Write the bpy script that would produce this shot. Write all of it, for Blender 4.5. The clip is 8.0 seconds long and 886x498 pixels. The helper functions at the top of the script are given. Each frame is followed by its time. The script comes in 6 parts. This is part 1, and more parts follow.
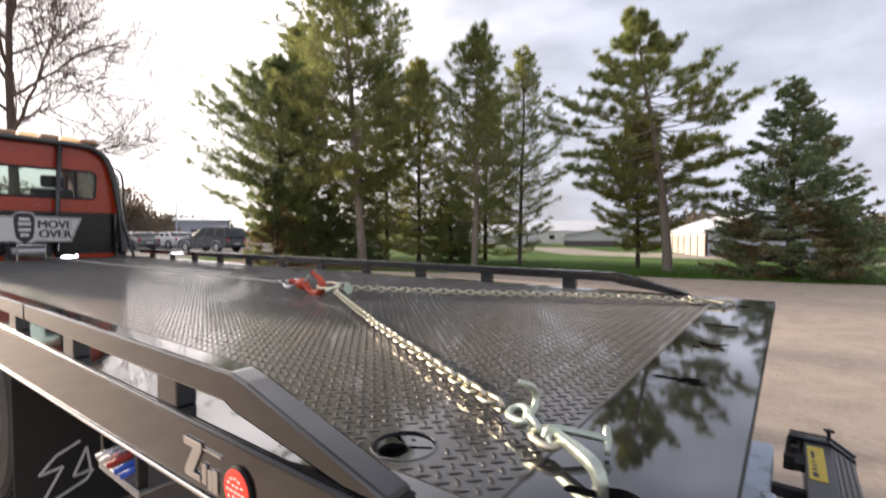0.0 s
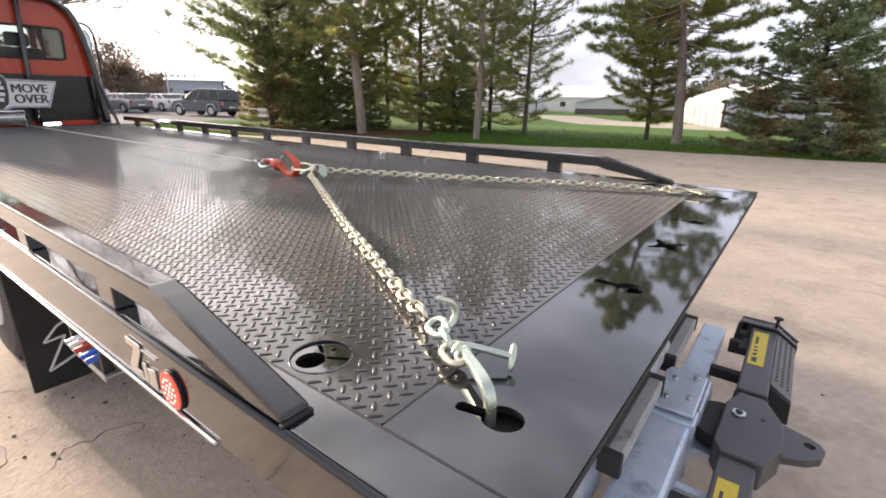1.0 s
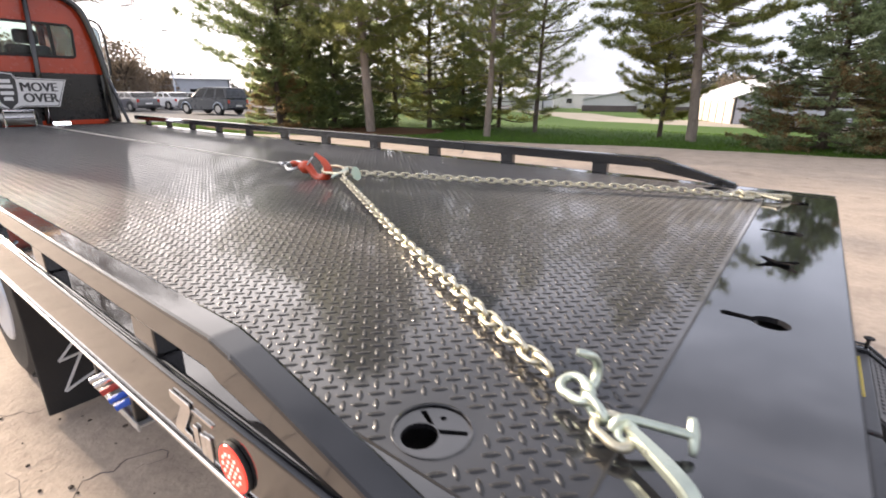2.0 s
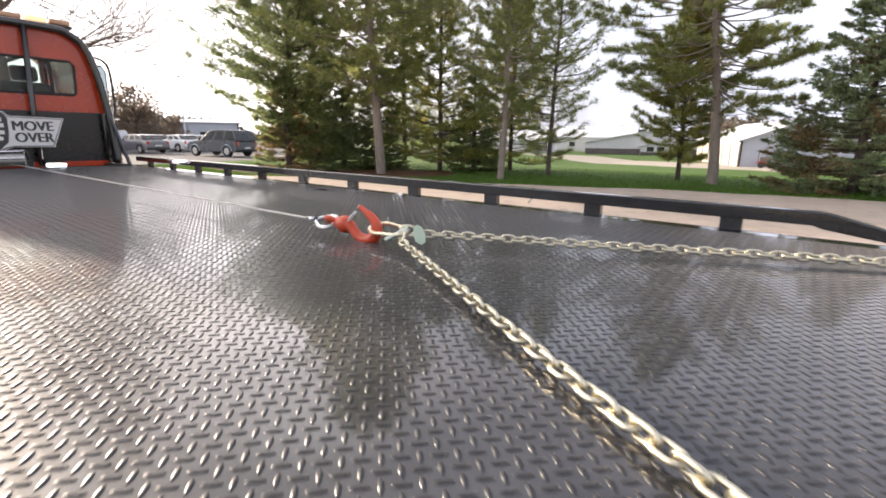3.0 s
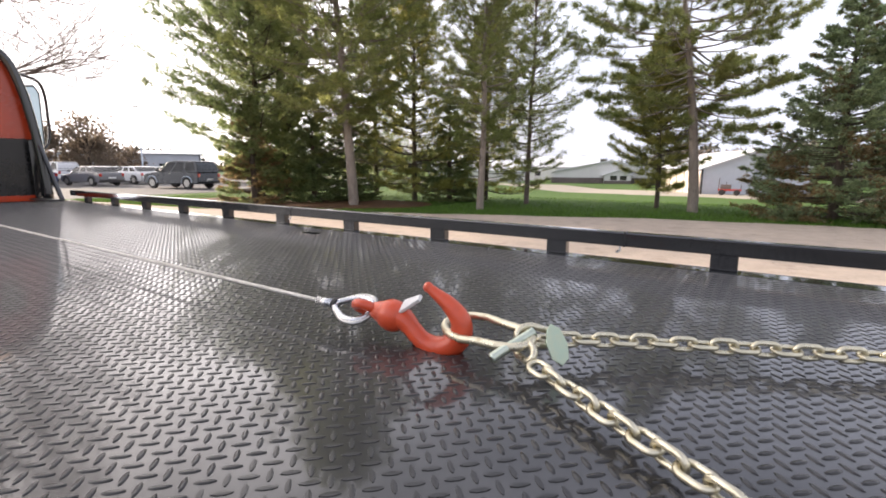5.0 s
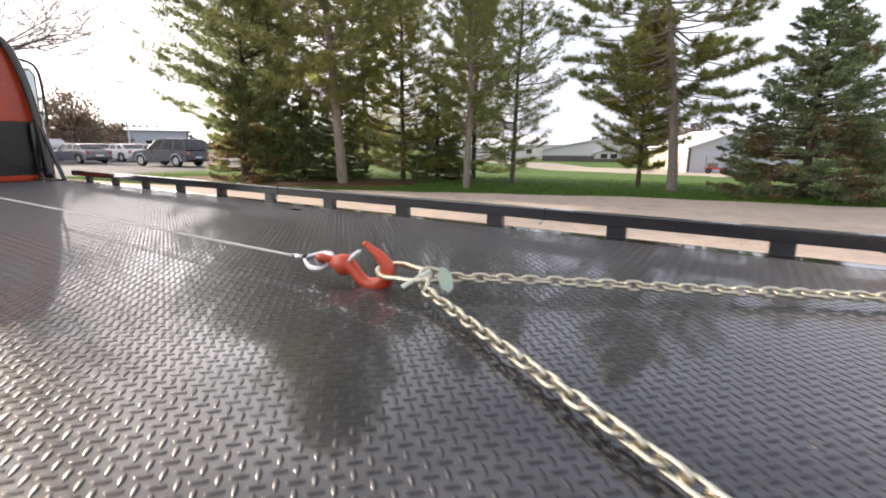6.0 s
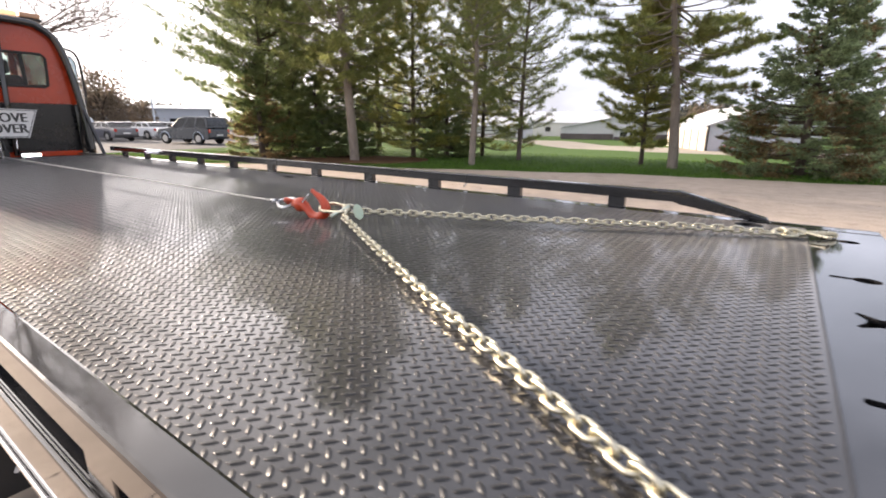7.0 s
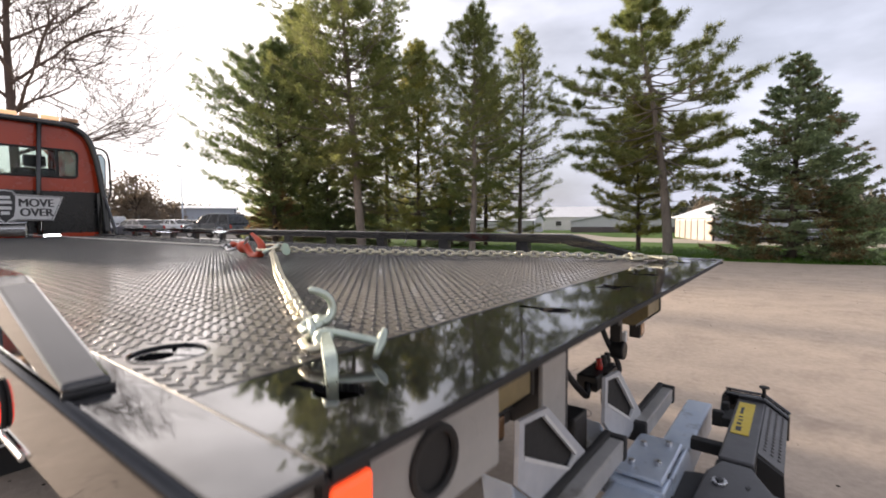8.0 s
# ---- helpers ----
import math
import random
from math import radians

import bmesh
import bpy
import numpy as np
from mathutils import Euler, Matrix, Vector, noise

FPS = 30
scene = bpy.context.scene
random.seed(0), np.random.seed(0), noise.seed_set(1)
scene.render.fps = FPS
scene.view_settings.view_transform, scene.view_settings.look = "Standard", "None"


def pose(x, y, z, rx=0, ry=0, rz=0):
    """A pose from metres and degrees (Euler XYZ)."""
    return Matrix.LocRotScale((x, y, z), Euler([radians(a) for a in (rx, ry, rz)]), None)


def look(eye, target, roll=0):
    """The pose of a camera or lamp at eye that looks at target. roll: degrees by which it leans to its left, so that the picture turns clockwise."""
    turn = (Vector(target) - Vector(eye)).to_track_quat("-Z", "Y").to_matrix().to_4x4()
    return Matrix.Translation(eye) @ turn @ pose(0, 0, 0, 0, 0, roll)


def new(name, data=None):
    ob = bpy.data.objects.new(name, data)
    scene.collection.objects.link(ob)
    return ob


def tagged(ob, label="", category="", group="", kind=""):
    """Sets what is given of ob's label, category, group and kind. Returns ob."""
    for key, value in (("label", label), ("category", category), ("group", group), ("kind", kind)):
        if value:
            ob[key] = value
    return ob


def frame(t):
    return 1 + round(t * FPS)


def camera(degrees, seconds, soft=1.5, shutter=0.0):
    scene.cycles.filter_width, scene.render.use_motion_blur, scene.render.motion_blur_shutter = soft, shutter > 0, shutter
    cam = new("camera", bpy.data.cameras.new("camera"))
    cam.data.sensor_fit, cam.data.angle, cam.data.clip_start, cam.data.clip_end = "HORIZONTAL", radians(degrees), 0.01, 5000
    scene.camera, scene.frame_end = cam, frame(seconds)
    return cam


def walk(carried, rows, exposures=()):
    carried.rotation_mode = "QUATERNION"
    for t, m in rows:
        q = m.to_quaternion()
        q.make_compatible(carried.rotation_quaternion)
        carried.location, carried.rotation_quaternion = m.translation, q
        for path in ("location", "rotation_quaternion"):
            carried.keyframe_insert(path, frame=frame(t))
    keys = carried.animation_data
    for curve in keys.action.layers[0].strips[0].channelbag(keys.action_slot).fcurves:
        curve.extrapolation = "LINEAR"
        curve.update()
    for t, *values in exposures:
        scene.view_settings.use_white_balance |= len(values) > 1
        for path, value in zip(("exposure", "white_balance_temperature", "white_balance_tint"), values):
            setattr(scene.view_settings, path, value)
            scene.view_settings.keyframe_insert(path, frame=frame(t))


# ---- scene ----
cam = camera(87.0, 8.0, soft=1.8, shutter=0.3)
PATH = [
    (0, (-1.732, -0.064, 1.416), (-0.126, 1.125, 1.346), -0.0),
    (0.5, (-1.613, -0.158, 1.483), (-0.061, 0.999, 0.982), 0.6),
    (1, (-1.597, -0.157, 1.497), (-0.078, 0.987, 0.878), 0.8),
    (2.5, (-1.446, 0.443, 1.475), (0.053, 1.61, 0.852), 0.7),
    (3, (-1.19, 0.846, 1.447), (0.343, 2.044, 0.983), 0.6),
    (3.5, (-0.963, 1.27, 1.426), (0.577, 2.448, 0.938), 0.6),
    (4, (-0.764, 1.599, 1.38), (0.809, 2.719, 0.859), 0.6),
    (4.5, (-0.69, 1.685, 1.389), (0.941, 2.793, 1.054), 0.4),
    (6, (-1.012, 1.247, 1.476), (0.625, 2.312, 1.044), 0.4),
    (6.5, (-1.259, 0.793, 1.467), (0.346, 1.859, 0.932), 0.5),
    (7, (-1.438, 0.387, 1.499), (0.137, 1.506, 0.979), 0.4),
    (7.5, (-1.395, -0.049, 1.441), (0.192, 1.135, 1.159), -0.0),
    (8, (-1.447, -0.321, 1.256), (0.138, 0.894, 1.133), -0.3),
]
walk(cam, [(t, look(eye, target, roll)) for t, eye, target, roll in PATH], [(t, e, 6720, 14) for t, e in ((0, 1.0), (0.5, 1.35), (1, 1.5), (2.5, 1.60), (3.5, 1.58), (4, 1.75), (4.5, 1.67), (6, 1.58), (7, 1.56), (7.5, 1.25), (8, 1.0))])

# ---- world and light ----
SUN_EL, SUN_AZ = radians(13.2), radians(-3.4)
world = bpy.data.worlds.new("world")
scene.world = world
world.use_nodes = True
wn, wl = world.node_tree.nodes, world.node_tree.links
wn.clear()
w_out, w_bg = wn.new("ShaderNodeOutputWorld"), wn.new("ShaderNodeBackground")
w_sky = wn.new("ShaderNodeTexSky")
w_sky.sky_type = "NISHITA"
w_sky.sun_disc = False
w_sky.sun_elevation, w_sky.sun_rotation = SUN_EL, SUN_AZ
w_sky.dust_density, w_sky.air_density = 3.0, 1.0
w_tc, w_map = wn.new("ShaderNodeTexCoord"), wn.new("ShaderNodeMapping")
w_map.inputs["Scale"].default_value = (1.0, 1.0, 2.6)
w_noise, w_ramp = wn.new("ShaderNodeTexNoise"), wn.new("ShaderNodeValToRGB")
w_noise.inputs["Scale"].default_value, w_noise.inputs["Detail"].default_value = 1.7, 7
w_noise.inputs["Roughness"].default_value = 0.5
w_ramp.color_ramp.elements[0].position, w_ramp.color_ramp.elements[1].position = 0.40, 0.62
w_ramp.color_ramp.elements[0].color, w_ramp.color_ramp.elements[1].color = (0.78, 0.78, 0.78, 1), (1, 1, 1, 1)
# thin high cloud over the clear sky, white towards the sun, dimmest square to it
w_grad, w_gr = wn.new("ShaderNodeVectorMath"), wn.new("ShaderNodeMapRange")
w_grad.operation = "DOT_PRODUCT"
w_grad.inputs[1].default_value = (math.sin(SUN_AZ) * math.cos(SUN_EL), math.cos(SUN_AZ) * math.cos(SUN_EL), math.sin(SUN_EL))
w_gr.inputs["From Min"].default_value, w_gr.inputs["From Max"].default_value = -1.0, 1.0
w_tone = wn.new("ShaderNodeValToRGB")
tones = w_tone.color_ramp.elements
tones[0].position, tones[0].color = 0.0, (0.40, 0.41, 0.45, 1)
tones[1].position, tones[1].color = 0.96, (1.0, 0.96, 0.95, 1)
for at_, tone in ((0.5, (0.36, 0.385, 0.46, 1)), (0.62, (0.37, 0.395, 0.47, 1)), (0.70, (0.43, 0.45, 0.52, 1)), (0.80, (0.60, 0.615, 0.67, 1)), (0.89, (0.96, 0.94, 0.96, 1))):
    tones.new(at_).color = tone
w_mix, w_mul = wn.new("ShaderNodeMix"), wn.new("ShaderNodeMix")
for n_ in (w_mix, w_mul):
    n_.data_type = "RGBA"
w_mul.blend_type = "MULTIPLY"
w_mul.inputs["Factor"].default_value = 1.0
w_mul.inputs["B"].default_value = (0.1, 0.1, 0.1, 1)
wl.new(w_tc.outputs["Generated"], w_map.inputs["Vector"])
wl.new(w_map.outputs["Vector"], w_noise.inputs["Vector"])
wl.new(w_noise.outputs["Fac"], w_ramp.inputs["Fac"])
wl.new(w_tc.outputs["Generated"], w_grad.inputs[0])
wl.new(w_grad.outputs["Value"], w_gr.inputs["Value"])
wl.new(w_gr.outputs["Result"], w_tone.inputs["Fac"])
wl.new(w_sky.outputs["Color"], w_mul.inputs["A"])
# haze evens out the glow close to the sun
w_cap = wn.new("ShaderNodeVectorMath")
w_cap.operation = "MINIMUM"
w_cap.inputs[1].default_value = (0.95, 0.92, 0.92)
wl.new(w_mul.outputs["Result"], w_cap.inputs[0])
wl.new(w_cap.outputs["Vector"], w_mix.inputs["A"])
# soft banks in the cloud
w_bank, w_br, w_cloud = wn.new("ShaderNodeTexNoise"), wn.new("ShaderNodeMapRange"), wn.new("ShaderNodeVectorMath")
w_bank.inputs["Scale"].default_value, w_bank.inputs["Detail"].default_value = 3.4, 6
w_br.inputs["From Min"].default_value, w_br.inputs["From Max"].default_value = 0.34, 0.66
w_br.inputs["To Min"].default_value, w_br.inputs["To Max"].default_value = 0.80, 1.32
w_cloud.operation = "SCALE"
wl.new(w_map.outputs["Vector"], w_bank.inputs["Vector"])
wl.new(w_bank.outputs["Fac"], w_br.inputs["Value"])
# the cloud is palest half way up, dimmer overhead and towards the horizon
w_sep, w_high, w_lift = wn.new("ShaderNodeSeparateXYZ"), wn.new("ShaderNodeValToRGB"), wn.new("ShaderNodeVectorMath")
heights = w_high.color_ramp.elements
heights[0].position, heights[0].color = 0.0, (0.76, 0.76, 0.76, 1)
heights[1].position, heights[1].color = 1.0, (0.62, 0.62, 0.62, 1)
for at_, grey in ((0.22, 1.0), (0.42, 1.0), (0.70, 0.80)):
    heights.new(at_).color = (grey, grey, grey, 1)
w_lift.operation = "SCALE"
wl.new(w_tc.outputs["Generated"], w_sep.inputs["Vector"])
wl.new(w_sep.outputs["Z"], w_high.inputs["Fac"])
wl.new(w_tone.outputs["Color"], w_lift.inputs[0])
wl.new(w_high.outputs["Color"], w_lift.inputs["Scale"])
wl.new(w_lift.outputs["Vector"], w_cloud.inputs[0])
wl.new(w_br.outputs["Result"], w_cloud.inputs["Scale"])
wl.new(w_cloud.outputs["Vector"], w_mix.inputs["B"])
wl.new(w_ramp.outputs["Color"], w_mix.inputs["Factor"])
wl.new(w_mix.outputs["Result"], w_bg.inputs["Color"])
w_bg.inputs["Strength"].default_value = 1.0
wl.new(w_bg.outputs["Background"], w_out.inputs["Surface"])

sun_data = bpy.data.lights.new("sun", "SUN")
sun_data.energy, sun_data.angle, sun_data.color = 4.2, radians(1.5), (1.0, 0.86, 0.70)
sun = new("sun", sun_data)
sun_way = Vector((math.sin(SUN_AZ) * math.cos(SUN_EL), math.cos(SUN_AZ) * math.cos(SUN_EL), math.sin(SUN_EL)))
sun.matrix_world = look((0, 0, 40), Vector((0, 0, 40)) - sun_way)


# ---- materials ----
def material(name, a, b=None, rough=0.5, metal=0.0, scale=8.0, bump=0.0, bump_scale=60.0, coat=0.0, rough_var=0.1, spots=None, spot_scale=2.0, spot_at=0.6, island=0.0, spec=0.5, translucent=0.0, stretch=(1, 1, 1), coat_rough=0.05):
    """A surface with grain at two scales: colours a and b by fine and coarse noise, an uneven gloss, fine relief and optional stains."""
    m = bpy.data.materials.new(name)
    m.use_nodes = True
    n, l = m.node_tree.nodes, m.node_tree.links
    p = n["Principled BSDF"]
    b = b or tuple(c * 0.75 for c in a)
    tc = n.new("ShaderNodeTexCoord")
    mp = n.new("ShaderNodeMapping")
    mp.inputs["Scale"].default_value = stretch
    l.new(tc.outputs["Object"], mp.inputs["Vector"])
    fine, coarse = n.new("ShaderNodeTexNoise"), n.new("ShaderNodeTexNoise")
    fine.inputs["Scale"].default_value, fine.inputs["Detail"].default_value = scale, 8
    fine.inputs["Roughness"].default_value = 0.65
    coarse.inputs["Scale"].default_value, coarse.inputs["Detail"].default_value = scale * 0.13, 4
    l.new(mp.outputs["Vector"], fine.inputs["Vector"])
    l.new(mp.outputs["Vector"], coarse.inputs["Vector"])
    add = n.new("ShaderNodeMath")
    add.operation = "ADD"
    l.new(fine.outputs["Fac"], add.inputs[0])
    l.new(coarse.outputs["Fac"], add.inputs[1])
    ramp = n.new("ShaderNodeMapRange")
    ramp.inputs["From Min"].default_value, ramp.inputs["From Max"].default_value = 0.75, 1.25
    l.new(add.outputs["Value"], ramp.inputs["Value"])
    mix = n.new("ShaderNodeMix")
    mix.data_type = "RGBA"
    mix.inputs["A"].default_value, mix.inputs["B"].default_value = (*a, 1), (*b, 1)
    l.new(ramp.outputs["Result"], mix.inputs["Factor"])
    colour = mix.outputs["Result"]
    if spots:
        sp, sr, sm = n.new("ShaderNodeTexNoise"), n.new("ShaderNodeMapRange"), n.new("ShaderNodeMix")
        sp.inputs["Scale"].default_value, sp.inputs["Detail"].default_value = spot_scale, 9
        sp.inputs["Roughness"].default_value = 0.7
        sr.inputs["From Min"].default_value, sr.inputs["From Max"].default_value = spot_at, spot_at + 0.12
        sm.data_type = "RGBA"
        sm.inputs["B"].default_value = (*spots, 1)
        l.new(mp.outputs["Vector"], sp.inputs["Vector"])
        l.new(sp.outputs["Fac"], sr.inputs["Value"])
        l.new(sr.outputs["Result"], sm.inputs["Factor"])
        l.new(colour, sm.inputs["A"])
        colour = sm.outputs["Result"]
    if island:
        geo, hsv, mr = n.new("ShaderNodeNewGeometry"), n.new("ShaderNodeHueSaturation"), n.new("ShaderNodeMapRange")
        mr.inputs["To Min"].default_value, mr.inputs["To Max"].default_value = 1 - island, 1 + island
        l.new(geo.outputs["Random Per Island"], mr.inputs["Value"])
        l.new(mr.outputs["Result"], hsv.inputs["Value"])
        l.new(colour, hsv.inputs["Color"])
        colour = hsv.outputs["Color"]
    l.new(colour, p.inputs["Base Color"])
    rr = n.new("ShaderNodeMapRange")
    rr.inputs["To Min"].default_value, rr.inputs["To Max"].default_value = max(0.02, rough - rough_var), min(1, rough + rough_var)
    rr.inputs["From Min"].default_value, rr.inputs["From Max"].default_value = 0.3, 0.7
    l.new(fine.outputs["Fac"], rr.inputs["Value"])
    l.new(rr.outputs["Result"], p.inputs["Roughness"])
    p.inputs["Metallic"].default_value = metal
    p.inputs["Specular IOR Level"].default_value = spec
    p.inputs["Coat Weight"].default_value = coat
    p.inputs["Coat Roughness"].default_value = coat_rough
    if bump:
        bn, bp = n.new("ShaderNodeTexNoise"), n.new("ShaderNodeBump")
        bn.inputs["Scale"].default_value, bn.inputs["Detail"].default_value = bump_scale, 6
        bp.inputs["Strength"].default_value, bp.inputs["Distance"].default_value = min(1.0, bump), 0.01
        l.new(mp.outputs["Vector"], bn.inputs["Vector"])
        l.new(bn.outputs["Fac"], bp.inputs["Height"])
        l.new(bp.outputs["Normal"], p.inputs["Normal"])
    if translucent:
        tr, ms = n.new("ShaderNodeBsdfTranslucent"), n.new("ShaderNodeMixShader")
        ms.inputs["Fac"].default_value = translucent
        l.new(colour, tr.inputs["Color"])
        l.new(p.outputs["BSDF"], ms.inputs[1])
        l.new(tr.outputs["BSDF"], ms.inputs[2])
        l.new(ms.outputs["Shader"], n["Material Output"].inputs["Surface"])
    return m


def glowing(name, colour, strength):
    m = material(name, colour, rough=0.2)
    p = m.node_tree.nodes["Principled BSDF"]
    p.inputs["Emission Color"].default_value = (*colour, 1)
    p.inputs["Emission Strength"].default_value = strength
    return m


def clear_glass(name, tint):
    m = bpy.data.materials.new(name)
    m.use_nodes = True
    p = m.node_tree.nodes["Principled BSDF"]
    p.inputs["Base Color"].default_value = (*tint, 1)
    p.inputs["Transmission Weight"].default_value = 1.0
    p.inputs["Roughness"].default_value = 0.02
    p.inputs["IOR"].default_value = 1.3
    return m


deck_paint = material("deck_paint", (0.012, 0.012, 0.013), (0.017, 0.017, 0.019), rough=0.045, rough_var=0.025, scale=14, bump=0.006, bump_scale=7, coat=0.75, spec=0.7, spots=(0.03, 0.028, 0.026), spot_scale=3.1, spot_at=0.62)
tread_paint = material("tread_paint", (0.010, 0.010, 0.011), (0.016, 0.016, 0.018), rough=0.36, rough_var=0.06, scale=18, bump=0.010, bump_scale=22, coat=1.0, coat_rough=0.065, spec=0.24, spots=(0.026, 0.025, 0.023), spot_scale=2.3, spot_at=0.60)
lug_paint = material("lug_paint", (0.011, 0.011, 0.012), (0.019, 0.019, 0.020), rough=0.34, rough_var=0.08, scale=60, coat=0.25, coat_rough=0.14, spec=0.36)
# a thin film of dust on the tread, hazy at a flat angle
for m_, film_ in ((tread_paint, 0.24), (lug_paint, 0.12)):
    for n_ in m_.node_tree.nodes:
        if n_.type == "BSDF_PRINCIPLED":
            n_.inputs["Sheen Weight"].default_value = film_
            n_.inputs["Sheen Roughness"].default_value = 0.30
            n_.inputs["Sheen Tint"].default_value = (1.0, 0.95, 0.92, 1)
rail_paint = material("rail_paint", (0.011, 0.011, 0.012), (0.017, 0.017, 0.018), rough=0.10, rough_var=0.05, scale=20, bump=0.012, bump_scale=14, coat=0.6, coat_rough=0.04, spec=0.55, spots=(0.05, 0.045, 0.04), spot_scale=9, spot_at=0.68)
frame_black = material("frame_black", (0.010, 0.010, 0.011), (0.020, 0.019, 0.018), rough=0.45, scale=15, bump=0.06, bump_scale=50, spots=(0.07, 0.06, 0.05), spot_scale=5, spot_at=0.6)
rubber = material("rubber", (0.014, 0.014, 0.015), (0.03, 0.028, 0.027), rough=0.75, scale=25, bump=0.1, bump_scale=90, spots=(0.10, 0.085, 0.07), spot_scale=4, spot_at=0.63)
galvanised = material("galvanised_steel", (0.48, 0.56, 0.68), (0.64, 0.70, 0.77), rough=0.38, metal=0.45, scale=14, bump=0.05, bump_scale=40, spots=(0.30, 0.33, 0.38), spot_scale=9, spot_at=0.56)
skirt_grey = material("skirt_grey", (0.42, 0.41, 0.39), (0.33, 0.32, 0.31), rough=0.42, metal=0.1, scale=9, bump=0.05, bump_scale=30, spots=(0.20, 0.19, 0.17), spot_scale=6, spot_at=0.58)
lift_grey = material("lift_grey", (0.055, 0.054, 0.056), (0.085, 0.082, 0.083), rough=0.42, scale=20, bump=0.05, bump_scale=70, coat=0.1, spots=(0.12, 0.10, 0.085), spot_scale=7, spot_at=0.62)
bracket_pale = material("bracket_pale", (0.60, 0.61, 0.63), (0.48, 0.50, 0.54), rough=0.45, metal=0.2, scale=12, bump=0.05, bump_scale=40, spots=(0.36, 0.36, 0.36), spot_scale=8, spot_at=0.60)
zinc = material("yellow_zinc", (0.71, 0.66, 0.51), (0.53, 0.485, 0.36), rough=0.32, metal=0.9, scale=60, bump=0.05, bump_scale=200, rough_var=0.12, spots=(0.50, 0.42, 0.24), spot_scale=30, spot_at=0.6)
zinc_green = material("green_zinc", (0.60, 0.66, 0.56), (0.46, 0.52, 0.44), rough=0.34, metal=0.85, scale=50, bump=0.06, bump_scale=120, spots=(0.70, 0.70, 0.62), spot_scale=20, spot_at=0.6)
steel = material("bright_steel", (0.66, 0.66, 0.67), (0.48, 0.48, 0.49), rough=0.28, metal=0.95, scale=60, bump=0.03, bump_scale=150)
wire_steel = material("wire_steel", (0.55, 0.54, 0.52), (0.38, 0.37, 0.35), rough=0.36, metal=0.9, scale=80, spots=(0.16, 0.14, 0.12), spot_scale=40, spot_at=0.58)
hook_red = material("hook_red", (0.62, 0.075, 0.022), (0.50, 0.055, 0.018), rough=0.36, scale=40, bump=0.06, bump_scale=90, coat=0.25, spots=(0.20, 0.05, 0.03), spot_scale=30, spot_at=0.66)
chrome = material("chrome", (0.82, 0.82, 0.83), (0.7, 0.7, 0.71), rough=0.10, metal=1.0, scale=10, rough_var=0.04)
mirror_glass = material("mirror_glass", (0.50, 0.58, 0.60), (0.44, 0.52, 0.54), rough=0.04, metal=1.0, scale=4, rough_var=0.02)
cab_orange = material("cab_orange", (0.40, 0.042, 0.011), (0.33, 0.034, 0.010), rough=0.26, scale=3, coat=0.25, rough_var=0.04, spots=(0.45, 0.08, 0.03), spot_scale=1.5, spot_at=0.66)
cab_black = material("cab_black", (0.008, 0.008, 0.009), (0.013, 0.013, 0.013), rough=0.30, scale=9, coat=0.12, spec=0.4)
cab_inside = material("cab_inside", (0.05, 0.048, 0.047), (0.075, 0.07, 0.068), rough=0.8, scale=20, bump=0.1)
# the amber-brown carries the reflection of the sunlit concrete in its colour
reflected_brown = material("reflected_brown", (0.26, 0.20, 0.09), (0.18, 0.14, 0.07), rough=0.35, scale=14, bump=0.05, spots=(0.10, 0.08, 0.05), spot_scale=8, spot_at=0.58)
sign_white = material("sign_white", (0.74, 0.74, 0.73), (0.66, 0.66, 0.66), rough=0.4, scale=12, spots=(0.55, 0.54, 0.52), spot_scale=6, spot_at=0.66)
sign_dark = material("sign_dark", (0.03, 0.03, 0.033), (0.05, 0.05, 0.05), rough=0.5, scale=12)
sticker_yellow = material("sticker_yellow", (0.78, 0.58, 0.05), (0.70, 0.50, 0.04), rough=0.45, scale=30, spots=(0.50, 0.38, 0.08), spot_scale=12, spot_at=0.66)
lamp_red = glowing("lamp_red", (0.9, 0.05, 0.03), 0.55)
lamp_orange = glowing("lamp_orange", (0.95, 0.10, 0.03), 0.6)
lamp_amber = glowing("lamp_amber", (0.9, 0.55, 0.30), 0.45)
amber_lens = material("amber_lens", (0.55, 0.30, 0.16), rough=0.12, coat=0.6)
lamp_white = glowing("lamp_white", (0.90, 0.92, 1.0), 12.0)
lens_red = material("lens_red", (0.5, 0.02, 0.015), rough=0.12, coat=0.6)
glass = clear_glass("window_glass", (0.60, 0.68, 0.65))
car_glass = material("car_glass", (0.015, 0.017, 0.02), (0.022, 0.025, 0.028), rough=0.05, scale=3, rough_var=0.02, spec=0.7)
strap_blue = material("strap_blue", (0.02, 0.10, 0.55), (0.015, 0.08, 0.42), rough=0.5, scale=40, bump=0.1, bump_scale=100)
strap_red = material("strap_red", (0.50, 0.04, 0.025), (0.38, 0.03, 0.02), rough=0.5, scale=40, bump=0.1, bump_scale=100)
concrete = material("concrete", (0.53, 0.435, 0.35), (0.41, 0.335, 0.27), rough=0.88, scale=21, bump=0.5, bump_scale=48, spots=(0.36, 0.29, 0.235), spot_scale=1.3, spot_at=0.55, spec=0.25)
asphalt = material("asphalt", (0.10, 0.098, 0.096), (0.14, 0.135, 0.13), rough=0.9, scale=9, bump=0.3, bump_scale=60, spots=(0.19, 0.18, 0.165), spot_scale=0.6, spot_at=0.55, spec=0.25)
